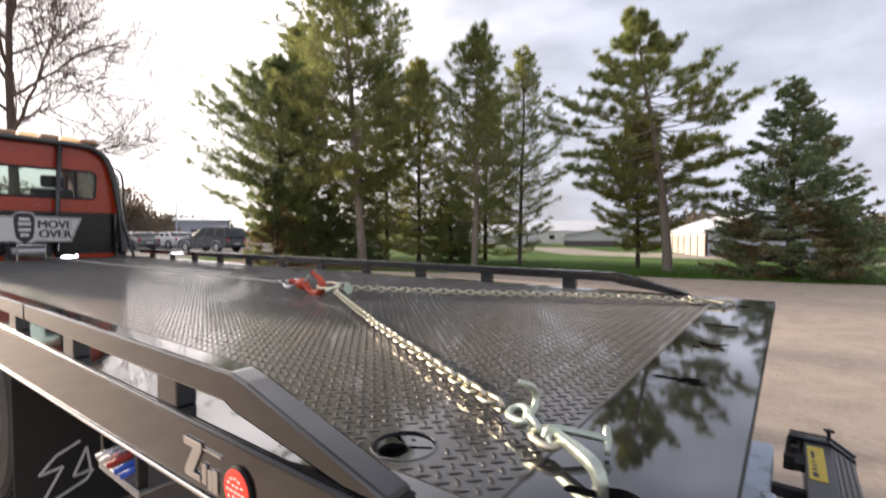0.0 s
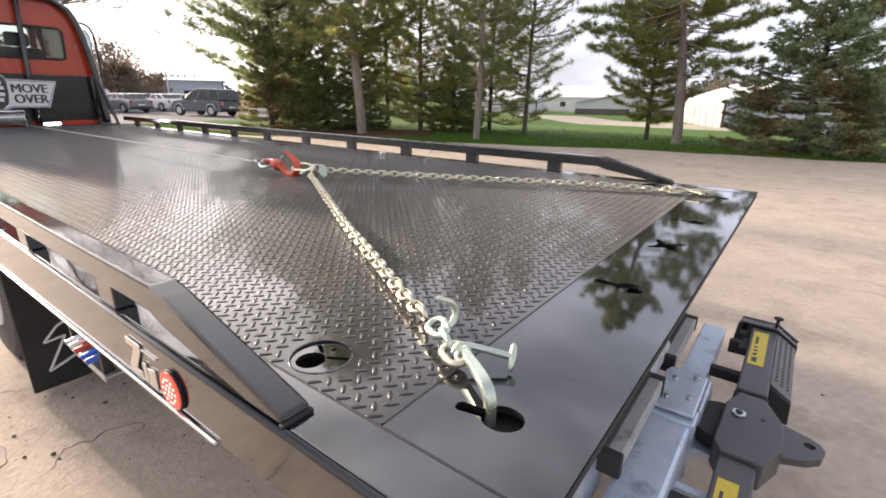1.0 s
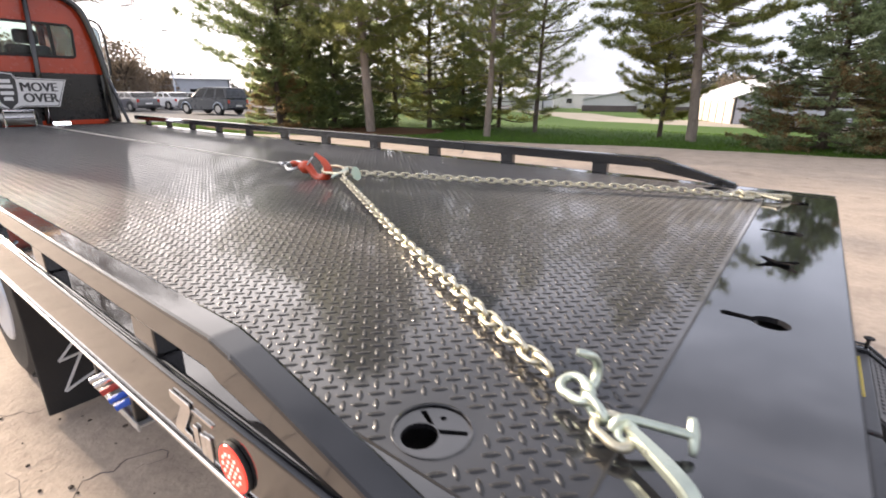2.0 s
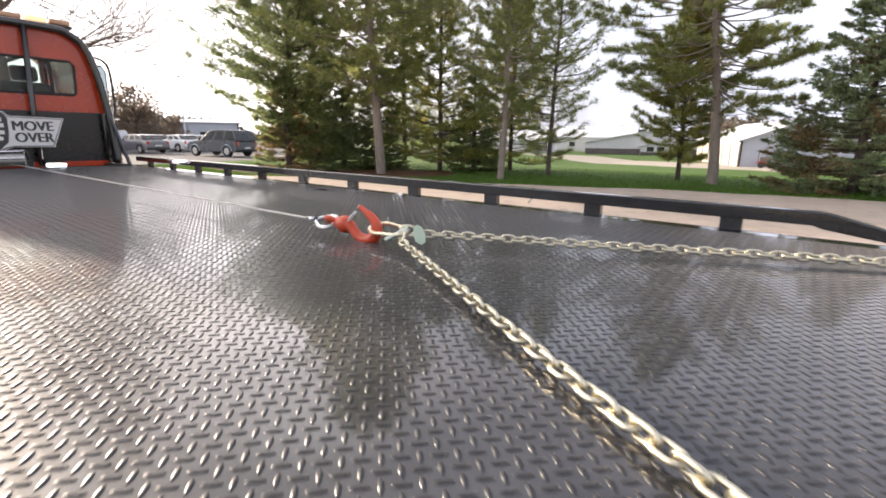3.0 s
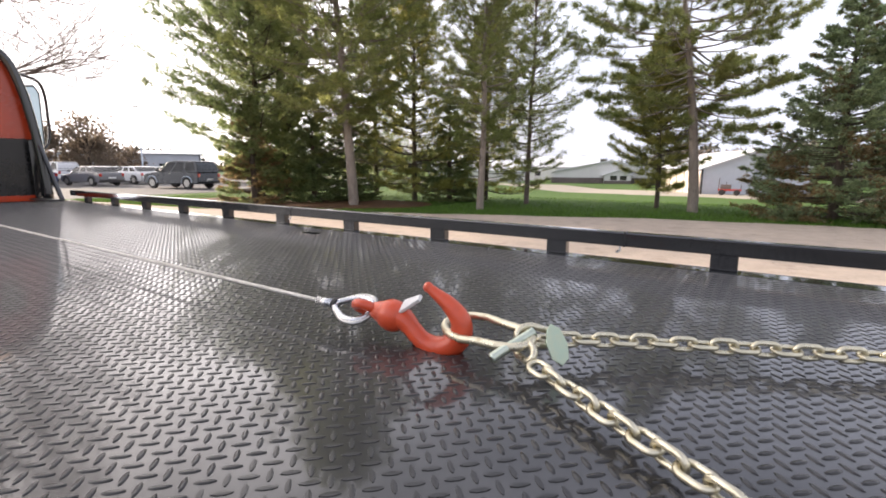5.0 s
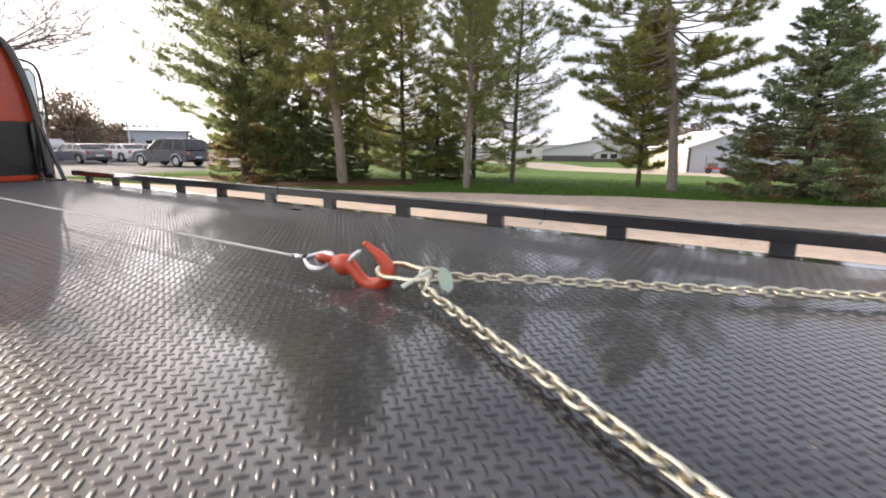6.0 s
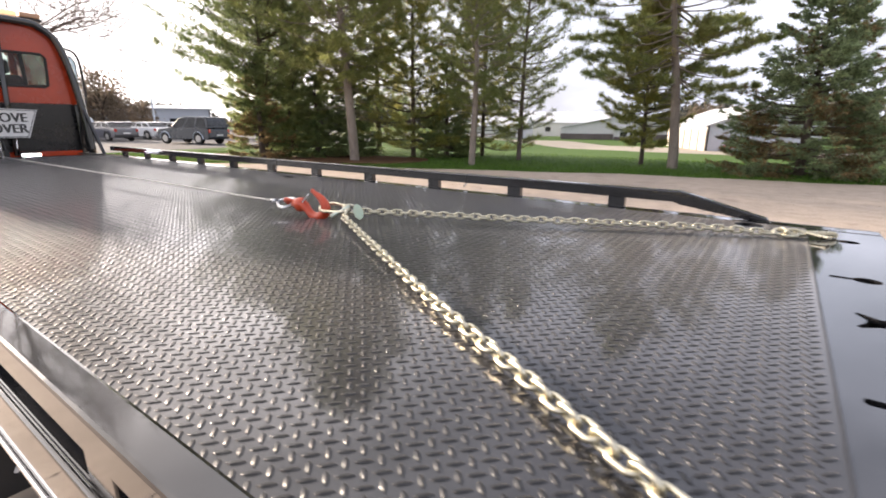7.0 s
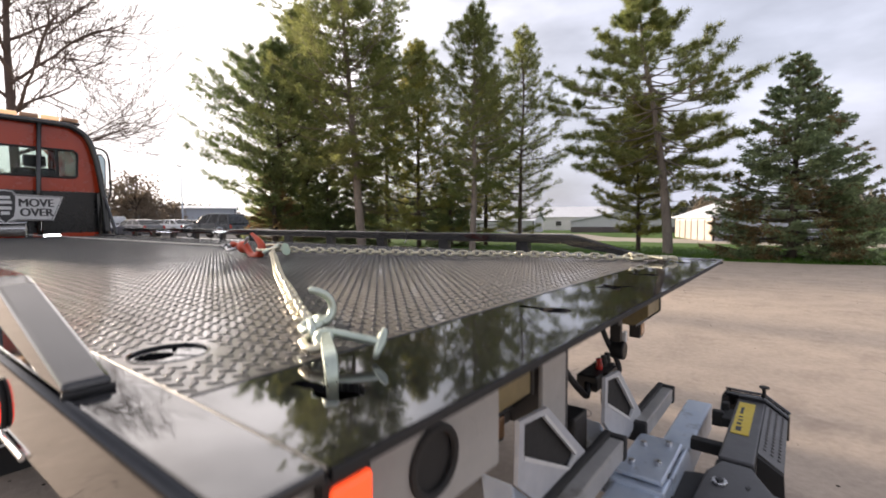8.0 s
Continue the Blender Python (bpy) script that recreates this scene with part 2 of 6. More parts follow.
turf = material("turf", (0.048, 0.105, 0.014), (0.072, 0.130, 0.020), rough=0.95, scale=7, bump=0.6, bump_scale=40, spots=(0.105, 0.115, 0.035), spot_scale=0.8, spot_at=0.62, spec=0.2)
gravel = material("gravel", (0.40, 0.355, 0.29), (0.33, 0.29, 0.235), rough=0.95, scale=4, bump=0.4, bump_scale=20, spec=0.2)
mulch = material("mulch", (0.15, 0.075, 0.035), (0.085, 0.045, 0.025), rough=0.95, scale=16, bump=0.8, bump_scale=30, spec=0.2)
blade_green = material("blade_green", (0.070, 0.155, 0.018), (0.105, 0.185, 0.028), rough=0.7, scale=2.5, island=0.45, translucent=0.25, spec=0.3)
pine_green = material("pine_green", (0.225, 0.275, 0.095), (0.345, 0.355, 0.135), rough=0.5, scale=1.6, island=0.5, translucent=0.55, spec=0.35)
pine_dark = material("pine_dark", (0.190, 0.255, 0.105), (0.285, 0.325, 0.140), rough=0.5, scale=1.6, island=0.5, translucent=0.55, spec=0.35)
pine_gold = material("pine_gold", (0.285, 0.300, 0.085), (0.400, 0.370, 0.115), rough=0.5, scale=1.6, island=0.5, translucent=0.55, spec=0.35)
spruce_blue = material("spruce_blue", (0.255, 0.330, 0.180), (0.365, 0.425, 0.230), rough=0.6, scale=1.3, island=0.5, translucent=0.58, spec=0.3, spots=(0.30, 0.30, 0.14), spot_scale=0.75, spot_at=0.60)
needle_brown = material("needle_brown", (0.330, 0.230, 0.115), (0.230, 0.175, 0.090), rough=0.7, scale=1.6, island=0.5, translucent=0.45, spec=0.25)
oak_brown = material("oak_brown", (0.25, 0.205, 0.16), (0.31, 0.25, 0.19), rough=0.7, scale=0.8, island=0.4, translucent=0.65, spec=0.2)
woods_grey = material("woods_grey", (0.11, 0.115, 0.09), (0.15, 0.14, 0.12), rough=0.9, scale=0.3, island=0.3, spec=0.1)
bark_pine = material("bark_pine", (0.33, 0.28, 0.24), (0.215, 0.18, 0.15), rough=0.9, scale=9, bump=1.0, bump_scale=26, stretch=(1, 1, 0.35), spec=0.2, spots=(0.11, 0.085, 0.07), spot_scale=14, spot_at=0.57)
bark_dark = material("bark_dark", (0.12, 0.095, 0.075), (0.075, 0.06, 0.05), rough=0.9, scale=9, bump=1.0, bump_scale=26, stretch=(1, 1, 0.35), spec=0.2)
bark_grey = material("bark_grey", (0.17, 0.135, 0.12), (0.11, 0.085, 0.075), rough=0.9, scale=6, bump=0.8, bump_scale=20, spec=0.2)
siding_white = material("siding_white", (0.62, 0.61, 0.60), (0.56, 0.55, 0.54), rough=0.6, scale=2, bump=0.1, bump_scale=8)
siding_grey = material("siding_grey", (0.50, 0.53, 0.58), (0.44, 0.47, 0.52), rough=0.6, scale=2, bump=0.1, bump_scale=8)
roof_metal = material("roof_metal", (0.74, 0.75, 0.77), (0.66, 0.67, 0.69), rough=0.45, metal=0.1, scale=1.5)
door_cream = material("door_cream", (0.50, 0.43, 0.36), (0.44, 0.38, 0.31), rough=0.6, scale=2)
brick_dark = material("brick_dark", (0.16, 0.13, 0.12), (0.11, 0.09, 0.085), rough=0.85, scale=3)


def car_paint(name, c):
    return material(name, c, tuple(v * 0.9 for v in c), rough=0.2, scale=2, coat=0.7, rough_var=0.05)


# ---- building helpers ----
def link(name, mesh, mat, parent=None, label=""):
    ob = new(name, mesh)
    if mat is not None and not mesh.materials:
        mesh.materials.append(mat)
    if parent is not None:
        ob.parent = parent
        ob.matrix_parent_inverse = parent.matrix_world.inverted()
    if label:
        ob["label"] = label
    return ob


def part(name, bm, mat, parent=None, label="", smooth=False):
    mesh = bpy.data.meshes.new(name)
    bmesh.ops.recalc_face_normals(bm, faces=bm.faces)
    if smooth:
        for f in bm.faces:
            f.smooth = True
    bm.to_mesh(mesh)
    bm.free()
    return link(name, mesh, mat, parent, label)


def thing(name, at, label, category, group="", kind=""):
    ob = new(name)
    ob.empty_display_size = 0.2
    ob.location = at
    bpy.context.view_layer.update()
    ob.matrix_world = Matrix.Translation(at)
    return tagged(ob, label, category, group, kind)


def join_into(bm, other):
    tmp = bpy.data.meshes.new("tmp")
    other.to_mesh(tmp)
    other.free()
    bm.from_mesh(tmp)
    bpy.data.meshes.remove(tmp)
    return bm


def box(x0, x1, y0, y1, z0, z1, bevel=0.004, m=None, seg=2):
    bm = bmesh.new()
    bmesh.ops.create_cube(bm, size=1, matrix=Matrix.Translation(((x0 + x1) / 2, (y0 + y1) / 2, (z0 + z1) / 2)) @ Matrix.Diagonal((x1 - x0, y1 - y0, z1 - z0, 1)))
    if bevel:
        bmesh.ops.bevel(bm, geom=list(bm.edges), offset=bevel, segments=seg, profile=0.5, affect="EDGES")
    if m is not None:
        bm.transform(m)
    return bm


def prism(pts, axis, a, b, bevel=0.003, m=None):
    """A polygon of 2D points drawn out along an axis from a to b; the points are the other two axes in order."""
    bm = bmesh.new()
    def place(p, v):
        return {"x": (v, p[0], p[1]), "y": (p[0], v, p[1]), "z": (p[0], p[1], v)}[axis]
    lo, hi = [bm.verts.new(place(p, a)) for p in pts], [bm.verts.new(place(p, b)) for p in pts]
    bm.faces.new(lo), bm.faces.new(hi[::-1])
    for i in range(len(pts)):
        j = (i + 1) % len(pts)
        bm.faces.new((lo[i], hi[i], hi[j], lo[j]))
    bmesh.ops.recalc_face_normals(bm, faces=bm.faces)
    if bevel:
        bmesh.ops.bevel(bm, geom=list(bm.edges), offset=bevel, segments=2, profile=0.5, affect="EDGES")
    if m is not None:
        bm.transform(m)
    return bm


def cyl(c, axis, r, length, seg=24, bevel=0.0, r2=None):
    bm = bmesh.new()
    bmesh.ops.create_cone(bm, cap_ends=True, segments=seg, radius1=r, radius2=r if r2 is None else r2, depth=length)
    if bevel:
        rim = [e for e in bm.edges if e.calc_face_angle(0) > 0.8]
        bmesh.ops.bevel(bm, geom=rim, offset=bevel, segments=2, profile=0.5, affect="EDGES")
    turn = {"x": pose(0, 0, 0, 0, 90, 0), "y": pose(0, 0, 0, 90, 0, 0), "z": Matrix()}[axis]
    bm.transform(Matrix.Translation(c) @ turn)
    return bm


def tube(path, radius, sides=8, closed=False, caps=True):
    """A round bar along points; radius is one number or one a point."""
    pts = [Vector(p) for p in path]
    n = len(pts)
    rad = radius if isinstance(radius, (list, tuple)) else [radius] * n
    bm = bmesh.new()
    rings, up = [], None
    for i, p in enumerate(pts):
        a = pts[i - 1] if (i > 0 or closed) else p
        b = pts[(i + 1) % n] if (i < n - 1 or closed) else p
        way = (b - a).normalized()
        if up is None:
            up = way.orthogonal().normalized()
        up = (up - way * up.dot(way)).normalized()
        side = way.cross(up)
        rings.append([bm.verts.new(p + rad[i] * (math.cos(2 * math.pi * k / sides) * up + math.sin(2 * math.pi * k / sides) * side)) for k in range(sides)])
    for i in range(n if closed else n - 1):
        r, s = rings[i], rings[(i + 1) % n]
        off = 0
        if closed and i == n - 1:
            off = min(range(sides), key=lambda o: (s[o].co - r[0].co).length)
        for k in range(sides):
            bm.faces.new((r[k], r[(k + 1) % sides], s[(k + 1 + off) % sides], s[(k + off) % sides]))
    if caps and not closed:
        bm.faces.new(rings[0][::-1]), bm.faces.new(rings[-1])
    return bm


def smooth_line(pts, n=6, closed=False):
    """Points on a soft curve through the given ones."""
    p = [Vector(q) for q in pts]
    m, out = len(p), []
    for i in range(m if closed else m - 1):
        g = (lambda j: p[j % m]) if closed else (lambda j: p[max(0, min(m - 1, j))])
        a, b, c, d = g(i - 1), g(i), g(i + 1), g(i + 2)
        for k in range(n):
            t = k / n
            out.append(0.5 * ((2 * b) + (c - a) * t + (2 * a - 5 * b + 4 * c - d) * t * t + (3 * b - a - 3 * c + d) * t ** 3))
    if not closed:
        out.append(p[-1])
    return out


def plate(outer, holes, z0, z1):
    """A flat plate with openings cut right through it."""
    bm = bmesh.new()
    for loop in (outer, *holes):
        vs = [bm.verts.new((x, y, z1)) for x, y in loop]
        for i in range(len(vs)):
            bm.edges.new((vs[i], vs[(i + 1) % len(vs)]))
    bmesh.ops.triangle_fill(bm, use_beauty=True, use_dissolve=False, edges=list(bm.edges))
    bmesh.ops.recalc_face_normals(bm, faces=bm.faces)
    ret = bmesh.ops.extrude_face_region(bm, geom=list(bm.faces))
    bmesh.ops.translate(bm, verts=[v for v in ret["geom"] if isinstance(v, bmesh.types.BMVert)], vec=(0, 0, z0 - z1))
    return bm


def circle(cx, cy, r, n=20, start=0.0):
    return [(cx + r * math.cos(start + 2 * math.pi * i / n), cy + r * math.sin(start + 2 * math.pi * i / n)) for i in range(n)]


def lettering(text, size, m, depth=0.006):
    cu = bpy.data.curves.new("lettering", "FONT")
    cu.body, cu.size, cu.extrude, cu.align_x, cu.align_y = text, size, depth / 2, "CENTER", "CENTER"
    ob = bpy.data.objects.new("lettering", cu)
    mesh = bpy.data.meshes.new_from_object(ob)
    bpy.data.objects.remove(ob)
    mesh.transform(m)
    return mesh


# ---- ground ----
def edge_x(y):
    """Where the pavement ends and the lawn begins."""
    ys = (-60, -6, 0, 4, 8, 13, 18, 24, 27, 60)
    xs = (30, 16.4, 14.6, 13.9, 12.2, 10.1, 7.9, 7.1, 7.0, 7.0)
    return float(np.interp(y, ys, xs))


def land(x, y):
    """The height of the ground: flat round the truck, falling gently behind the lawn."""
    d = max(0.0, x - 21)
    near, far = max(0.0, min(1.0, (30 - y) / 12)), max(0.0, min(1.0, (x - 40) / 30)) * max(0.0, min(1.0, (80 - y) / 20))
    return -1.12 * (1 - math.exp(-d / 16)) * max(near, far)


def axis_steps():
    near = np.arange(-24, 60.01, 1.0)
    far = np.array([80, 110, 150, 220, 400, 900, 2500])
    return np.r_[-far[::-1], near, far]


def ground_sheet():
    xs, ys = axis_steps(), axis_steps()
    verts = [(x, y, land(x, y)) for y in ys for x in xs]
    w = len(xs)
    faces = [(j * w + i, j * w + i + 1, (j + 1) * w + i + 1, (j + 1) * w + i) for j in range(len(ys) - 1) for i in range(w - 1)]
    mesh = bpy.data.meshes.new("ground")
    mesh.from_pydata(verts, [], faces)
    ob = link("ground", mesh, turf)
    mesh.materials.append(gravel)
    for f in mesh.polygons:
        c = f.center
        f.material_index = 1 if c.x > 43 + 0.12 * c.y and c.x < 58 and c.y < 34 else 0
    for f in mesh.polygons:
        f.use_smooth = True
    return tagged(ob, "short green lawn with worn yellowish patches", "lawn", kind="structure")


def flat_sheet(name, outline, z, mat, label, category):
    bm = bmesh.new()
    vs = [bm.verts.new((x, y, z)) for x, y in outline]
    top = bm.faces.new(vs)
    ret = bmesh.ops.extrude_face_region(bm, geom=[top])
    bmesh.ops.translate(bm, verts=[v for v in ret["geom"] if isinstance(v, bmesh.types.BMVert)], vec=(0, 0, -0.06))
    ob = part(name, bm, mat)
    return tagged(ob, label, category, kind="structure")


ground_sheet()
east = [(edge_x(y) + 0.12 * math.sin(y * 1.7) + 0.07 * math.sin(y * 4.1 + 1), y) for y in np.arange(-60, 26.6, 0.7)]
flat_sheet("pavement", [(-60, -60), *east, (-60, 26.5)], 0.012, concrete, "sunlit tan concrete yard with worn stained surface", "concrete yard")
flat_sheet("parking_lot", [(-60, 27.0), (7.0, 27.0), (11.5, 27.6), (60, 30.5), (60, 90), (-60, 90)], 0.012, asphalt, "grey asphalt parking lot behind the lawn", "parking lot")
flat_sheet("mulch_bed", [(11.9 + 2.9 * math.cos(a) + 0.3 * math.sin(5 * a) - 0.25 * 5.4 * math.sin(a), 17.4 + 5.4 * math.sin(a)) for a in np.arange(0, 6.28, 0.2)], 0.02, mulch, "reddish-brown mulch bed under the pines", "mulch bed")


def joints():
    """Dark joints and cracks in the concrete yard, as low filled seams."""
    bm = bmesh.new()
    rng = random.Random(5)
    for y in (12.2, 19.0):
        join_into(bm, box(1.6, edge_x(y) - 0.4, y - 0.012, y + 0.012, 0.010, 0.0145, 0))
    for k in range(34):
        x, y = (rng.uniform(-2.4, -1.0), rng.uniform(-0.4, 3.0)) if k % 2 else (rng.uniform(-2.2, 12), rng.uniform(-6, 10))
        a, pts = rng.uniform(0, 6.28), []
        for i in range(17):
            pts.append((x, y, 0.0116))
            a += rng.uniform(-0.9, 0.9) * (1 if i % 3 else 1.6)
            step = rng.uniform(0.02, 0.07)
            x, y = x + step * math.cos(a), y + step * math.sin(a)
        join_into(bm, tube(pts, [0.0012 + 0.0022 * math.sin(math.pi * i / 16) * rng.uniform(0.5, 1.2) for i in range(17)], 4))
    ob = part("pavement_joints", bm, brick_dark)
    return tagged(ob, "dark joints and fine cracks in the concrete", "crack", kind="structure")


def pebbles():
    rng = random.Random(8)
    bm = bmesh.new()
    for _ in range(420):
        x, y = rng.uniform(-2.6, 11), rng.uniform(-5, 9)
        if rng.random() < 0.45:
            x, y = rng.uniform(-2.4, -0.3), rng.uniform(0.2, 3.0)
        r = rng.uniform(0.0025, 0.009)
        bmesh.ops.create_icosphere(bm, subdivisions=1, radius=r, matrix=Matrix.Translation((x, y, 0.012 + r * 0.3)) @ Matrix.Diagonal((rng.uniform(0.7, 1.5), rng.uniform(0.7, 1.5), 0.6, 1)))
    ob = part("grit", bm, bark_dark)
    return tagged(ob, "loose dark grit and small stones on the concrete", "grit", kind="stuff")


joints()
pebbles()

# ---- the tow truck ----
H = 1.05          # deck height
X0, X1 = -1.295, 1.295
TAIL, FRONT = -0.014, 8.06
SEAM = 0.245      # where the smooth tail plate meets the tread plate
truck = thing("tow_truck", (0, 4, 0), "orange and black rollback tow truck with a glossy black tread-plate deck", "tow truck")


def keyhole(x, y, r=0.036, slot=0.013, length=0.085, turn=0.0):
    """The outline of a round hole with a slot running forwards from it."""
    pts = []
    a0 = math.asin(slot / r)
    for i in range(19):
        a = math.pi / 2 + a0 + (2 * math.pi - 2 * a0) * i / 18
        pts.append((r * 0.9 * math.cos(a), r * math.sin(a)))
    pts += [(slot, length), (slot * 0.5, length + 0.006), (-slot * 0.5, length + 0.006), (-slot, length)]
    c, s = math.cos(turn), math.sin(turn)
    return [(x + px * c - py * s, y + px * s + py * c) for px, py in pts]


def cross_hole(x, y):
    """An opening with a round middle and four narrow arms."""
    pts = []
    for k in range(4):
        a = radians(38 + (0, 100, 180, 280)[k])
        w = 0.16
        pts += [(0.030 * math.cos(a - 0.55), 0.030 * math.sin(a - 0.55)), (0.070 * math.cos(a - 0.09), 0.070 * math.sin(a - 0.09)), (0.070 * math.cos(a + 0.09), 0.070 * math.sin(a + 0.09)), (0.030 * math.cos(a + 0.55), 0.030 * math.sin(a + 0.55))]
    return [(x + p, y + q) for p, q in pts]


tail_holes = [keyhole(-1.084, 0.116, 0.033, 0.011, 0.068, 0.20), keyhole(-0.455, 0.118), cross_hole(-0.012, 0.132), keyhole(0.385, 0.118), keyhole(0.985, 0.115)]
part("tail_edge", box(X0 + 0.092, X1 - 0.092, TAIL - 0.0035, TAIL - 0.0005, H - 0.013, H - 0.0015, 0.001), rubber, truck, "thin black edge of the tail plate")
tail_plate = part("tail_plate", plate([(X0 + 0.09, TAIL), (X1 - 0.09, TAIL), (X1 - 0.09, SEAM - 0.002), (X0 + 0.09, SEAM - 0.002)], tail_holes, H - 0.012, H), deck_paint, truck, "smooth wet-looking black steel tail plate with keyhole slots")
P1, P2 = (-1.136, 0.461), (1.136, 0.461)
FAR_SLOT = [(1.03, 3.72), (1.09, 3.72), (1.09, 3.84), (1.03, 3.84)]
tread_plate = part("tread_plate", plate([(X0 + 0.09, SEAM + 0.002), (X1 - 0.09, SEAM + 0.002), (X1 - 0.09, FRONT), (X0 + 0.09, FRONT)], [circle(*P1, 0.056, 28), circle(*P2, 0.056, 28), FAR_SLOT], H - 0.012, H), tread_paint, truck, "black painted diamond tread plate, glossy with rain")
for x_a, x_b in ((X0 + 0.004, X0 + 0.088), (X1 - 0.088, X1 - 0.004)):
    part("side_strip", box(x_a, x_b, TAIL, FRONT, H - 0.012, H + 0.001, 0.003), deck_paint, truck)
part("weld_seam", tube([(x, SEAM, H - 0.001) for x in np.arange(X0 + 0.095, X1 - 0.095, 0.05)], 0.0028, 6), frame_black, truck)
for s in (-1, 1):
    part("weld_seam", tube([(s * 1.2065, y, H - 0.001) for y in np.arange(TAIL, FRONT, 0.1)], 0.0026, 6), frame_black, truck)
part("floor_pan", box(X0 + 0.1, X1 - 0.1, SEAM + 0.2, FRONT, H - 0.075, H - 0.060, 0), frame_black, truck)


def deck_pocket(c):
    """A round pocket let into the deck: a glossy disc with a round hole and two slots, and a thin rim."""
    x, y = c
    k = 1 if x < 0 else -1
    at = lambda q, w: (x + k * q, y + w)
    hole = [at(-0.018 + 0.027 * math.cos(a), 0.008 + 0.026 * math.sin(a)) for a in np.arange(0, 6.28, 0.35)]
    arm1 = [at(0.0095, 0.014), at(0.0120, 0.006), at(0.0300, 0.036), at(0.0220, 0.041)]
    arm2 = [at(0.0080, -0.004), at(0.0020, -0.012), at(0.0220, -0.044), at(0.0300, -0.040)]
    pin = circle(*at(0.031, 0.004), 0.005, 8)
    p = part("deck_pocket", plate(circle(x, y, 0.0545, 32), [hole, arm1, arm2, pin], H - 0.012, H - 0.003), deck_paint, truck, "round recessed black tie-down pocket")
    part("pocket_ring", tube([(q[0], q[1], H - 0.0005) for q in circle(x, y, 0.0562, 40)], 0.0022, 6, closed=True), rail_paint, p)
    part("pocket_cup", join_into(box(x - 0.05, x + 0.05, y - 0.05, y + 0.05, H - 0.075, H - 0.070, 0), plate(circle(x, y, 0.062, 24), [circle(x, y, 0.057, 24)], H - 0.070, H - 0.014)), rubber, p)


deck_pocket(P1)
deck_pocket(P2)


def side_channel(s):
    """The deep side member under the edge of the deck; it grows shallower towards the tail."""
    outer, inner = s * 1.295, s * 1.270
    lo = lambda y: 0.925 - 0.020 * min(y, 2.6)
    start = [(TAIL, 0.955), (0.12, 0.925)] if s < 0 else [(TAIL, H - 0.022), (0.35, 0.96)]
    prof = start + [(0.6, lo(0.6)), (2.6, lo(2.6)), (FRONT, lo(2.6)), (FRONT, H - 0.013), (TAIL, H - 0.013)]
    ch = part("side_channel", prism(prof, "x", min(outer, inner), max(outer, inner), 0.003), rail_paint, truck, "glossy black deck side member")
    part("channel_lip", tube([(s * 1.2965, y, H - 0.0055) for y in (TAIL, 1.0, 2.0, 3.0, 4.5, 6.0, FRONT)], 0.0072, 10), rail_paint, ch, smooth=True)
    # a chrome bar added where the member's lower edge catches light
    ys = [0.56, 1.2, 2.0, 2.6, FRONT]
    path = [(s * 1.299, y, lo(y) + 0.002) for y in ys]
    part("edge_highlight", tube(path, 0.0042, 8), chrome, ch, "thin bright bar put in for the lit lower edge")
    part("inner_flange", box(min(s * 1.27, s * 1.20), max(s * 1.27, s * 1.20), 0.6, FRONT, 0.880, 0.890, 0), frame_black, ch)
    return ch


near_channel, far_channel = side_channel(-1), side_channel(1)


def guard_rail(s, label):
    """The low rail on posts along the edge of the deck, sloping down to the deck at the tail."""
    bend, foot = (0.710, 0.349) if s < 0 else (0.77, 0.392)
    a, b = (s * 1.2965, s * 1.246)
    t, u = H + 0.117, H + 0.058     # top and underside
    prof = [(foot, H + 0.003), (foot, H + 0.017), (bend - 0.03, t - 0.010), (bend + 0.02, t), (7.93, t), (7.93, u), (bend + 0.045, u), (bend + 0.012, u - 0.012), (foot + 0.085, H + 0.003)]
    rail = part("guard_rail", prism(prof, "x", min(a, b), max(a, b), 0.006), rail_paint, truck, label)
    first = 0.995 if s < 0 else 1.105
    for k in range(11):
        y = first + 0.642 * k
        bm = box(min(a, b) + 0.004, max(a, b) - 0.004, y - 0.045, y + 0.045, H + 0.0015, u + 0.004, 0.003)
        part("post", bm, rail_paint, rail)
    for y in (2.10, 4.20):
        part("rail_joint", box(min(a, b) - 0.0015, max(a, b) + 0.0015, y - 0.003, y + 0.003, u - 0.001, t + 0.001, 0), frame_black, rail)
        part("joint_pin", tube([(s * 1.265, y + 0.02, u), (s * 1.262, y + 0.02, u - 0.018), (s * 1.25, y + 0.03, u - 0.024)], 0.005, 6), steel, rail)
    part("foot_weld", box(min(a, b) - 0.002, max(a, b) + 0.002, foot - 0.006, foot + 0.004, H + 0.001, H + 0.008, 0.002), rubber, rail)
    return rail


guard_rail(-1, "black tubular guard rail on short posts, sloped at the tail")
guard_rail(1, "black tubular guard rail on short posts, sloped at the tail")


def round_marker(y, z):
    p = part("marker_lamp", cyl((-1.2985, y, z), "x", 0.042, 0.007, 28, 0.002), rubber, near_channel, "round red marker lamp, lit")
    lens = part("lamp_lens", cyl((-1.3015, y, z), "x", 0.039, 0.006, 28, 0.003), lamp_red, p)
    bm = bmesh.new()
    for r, n in ((0.0, 1), (0.012, 6), (0.024, 12)):
        for k in range(n):
            a = 2 * math.pi * k / n
            bmesh.ops.create_icosphere(bm, subdivisions=1, radius=0.0036, matrix=Matrix.Translation((-1.3035, y + r * math.cos(a), z + r * math.sin(a))))
    part("lamp_beads", bm, glowing("bead_red", (1.0, 0.35, 0.30), 0.9), p)


round_marker(0.705, 0.962)


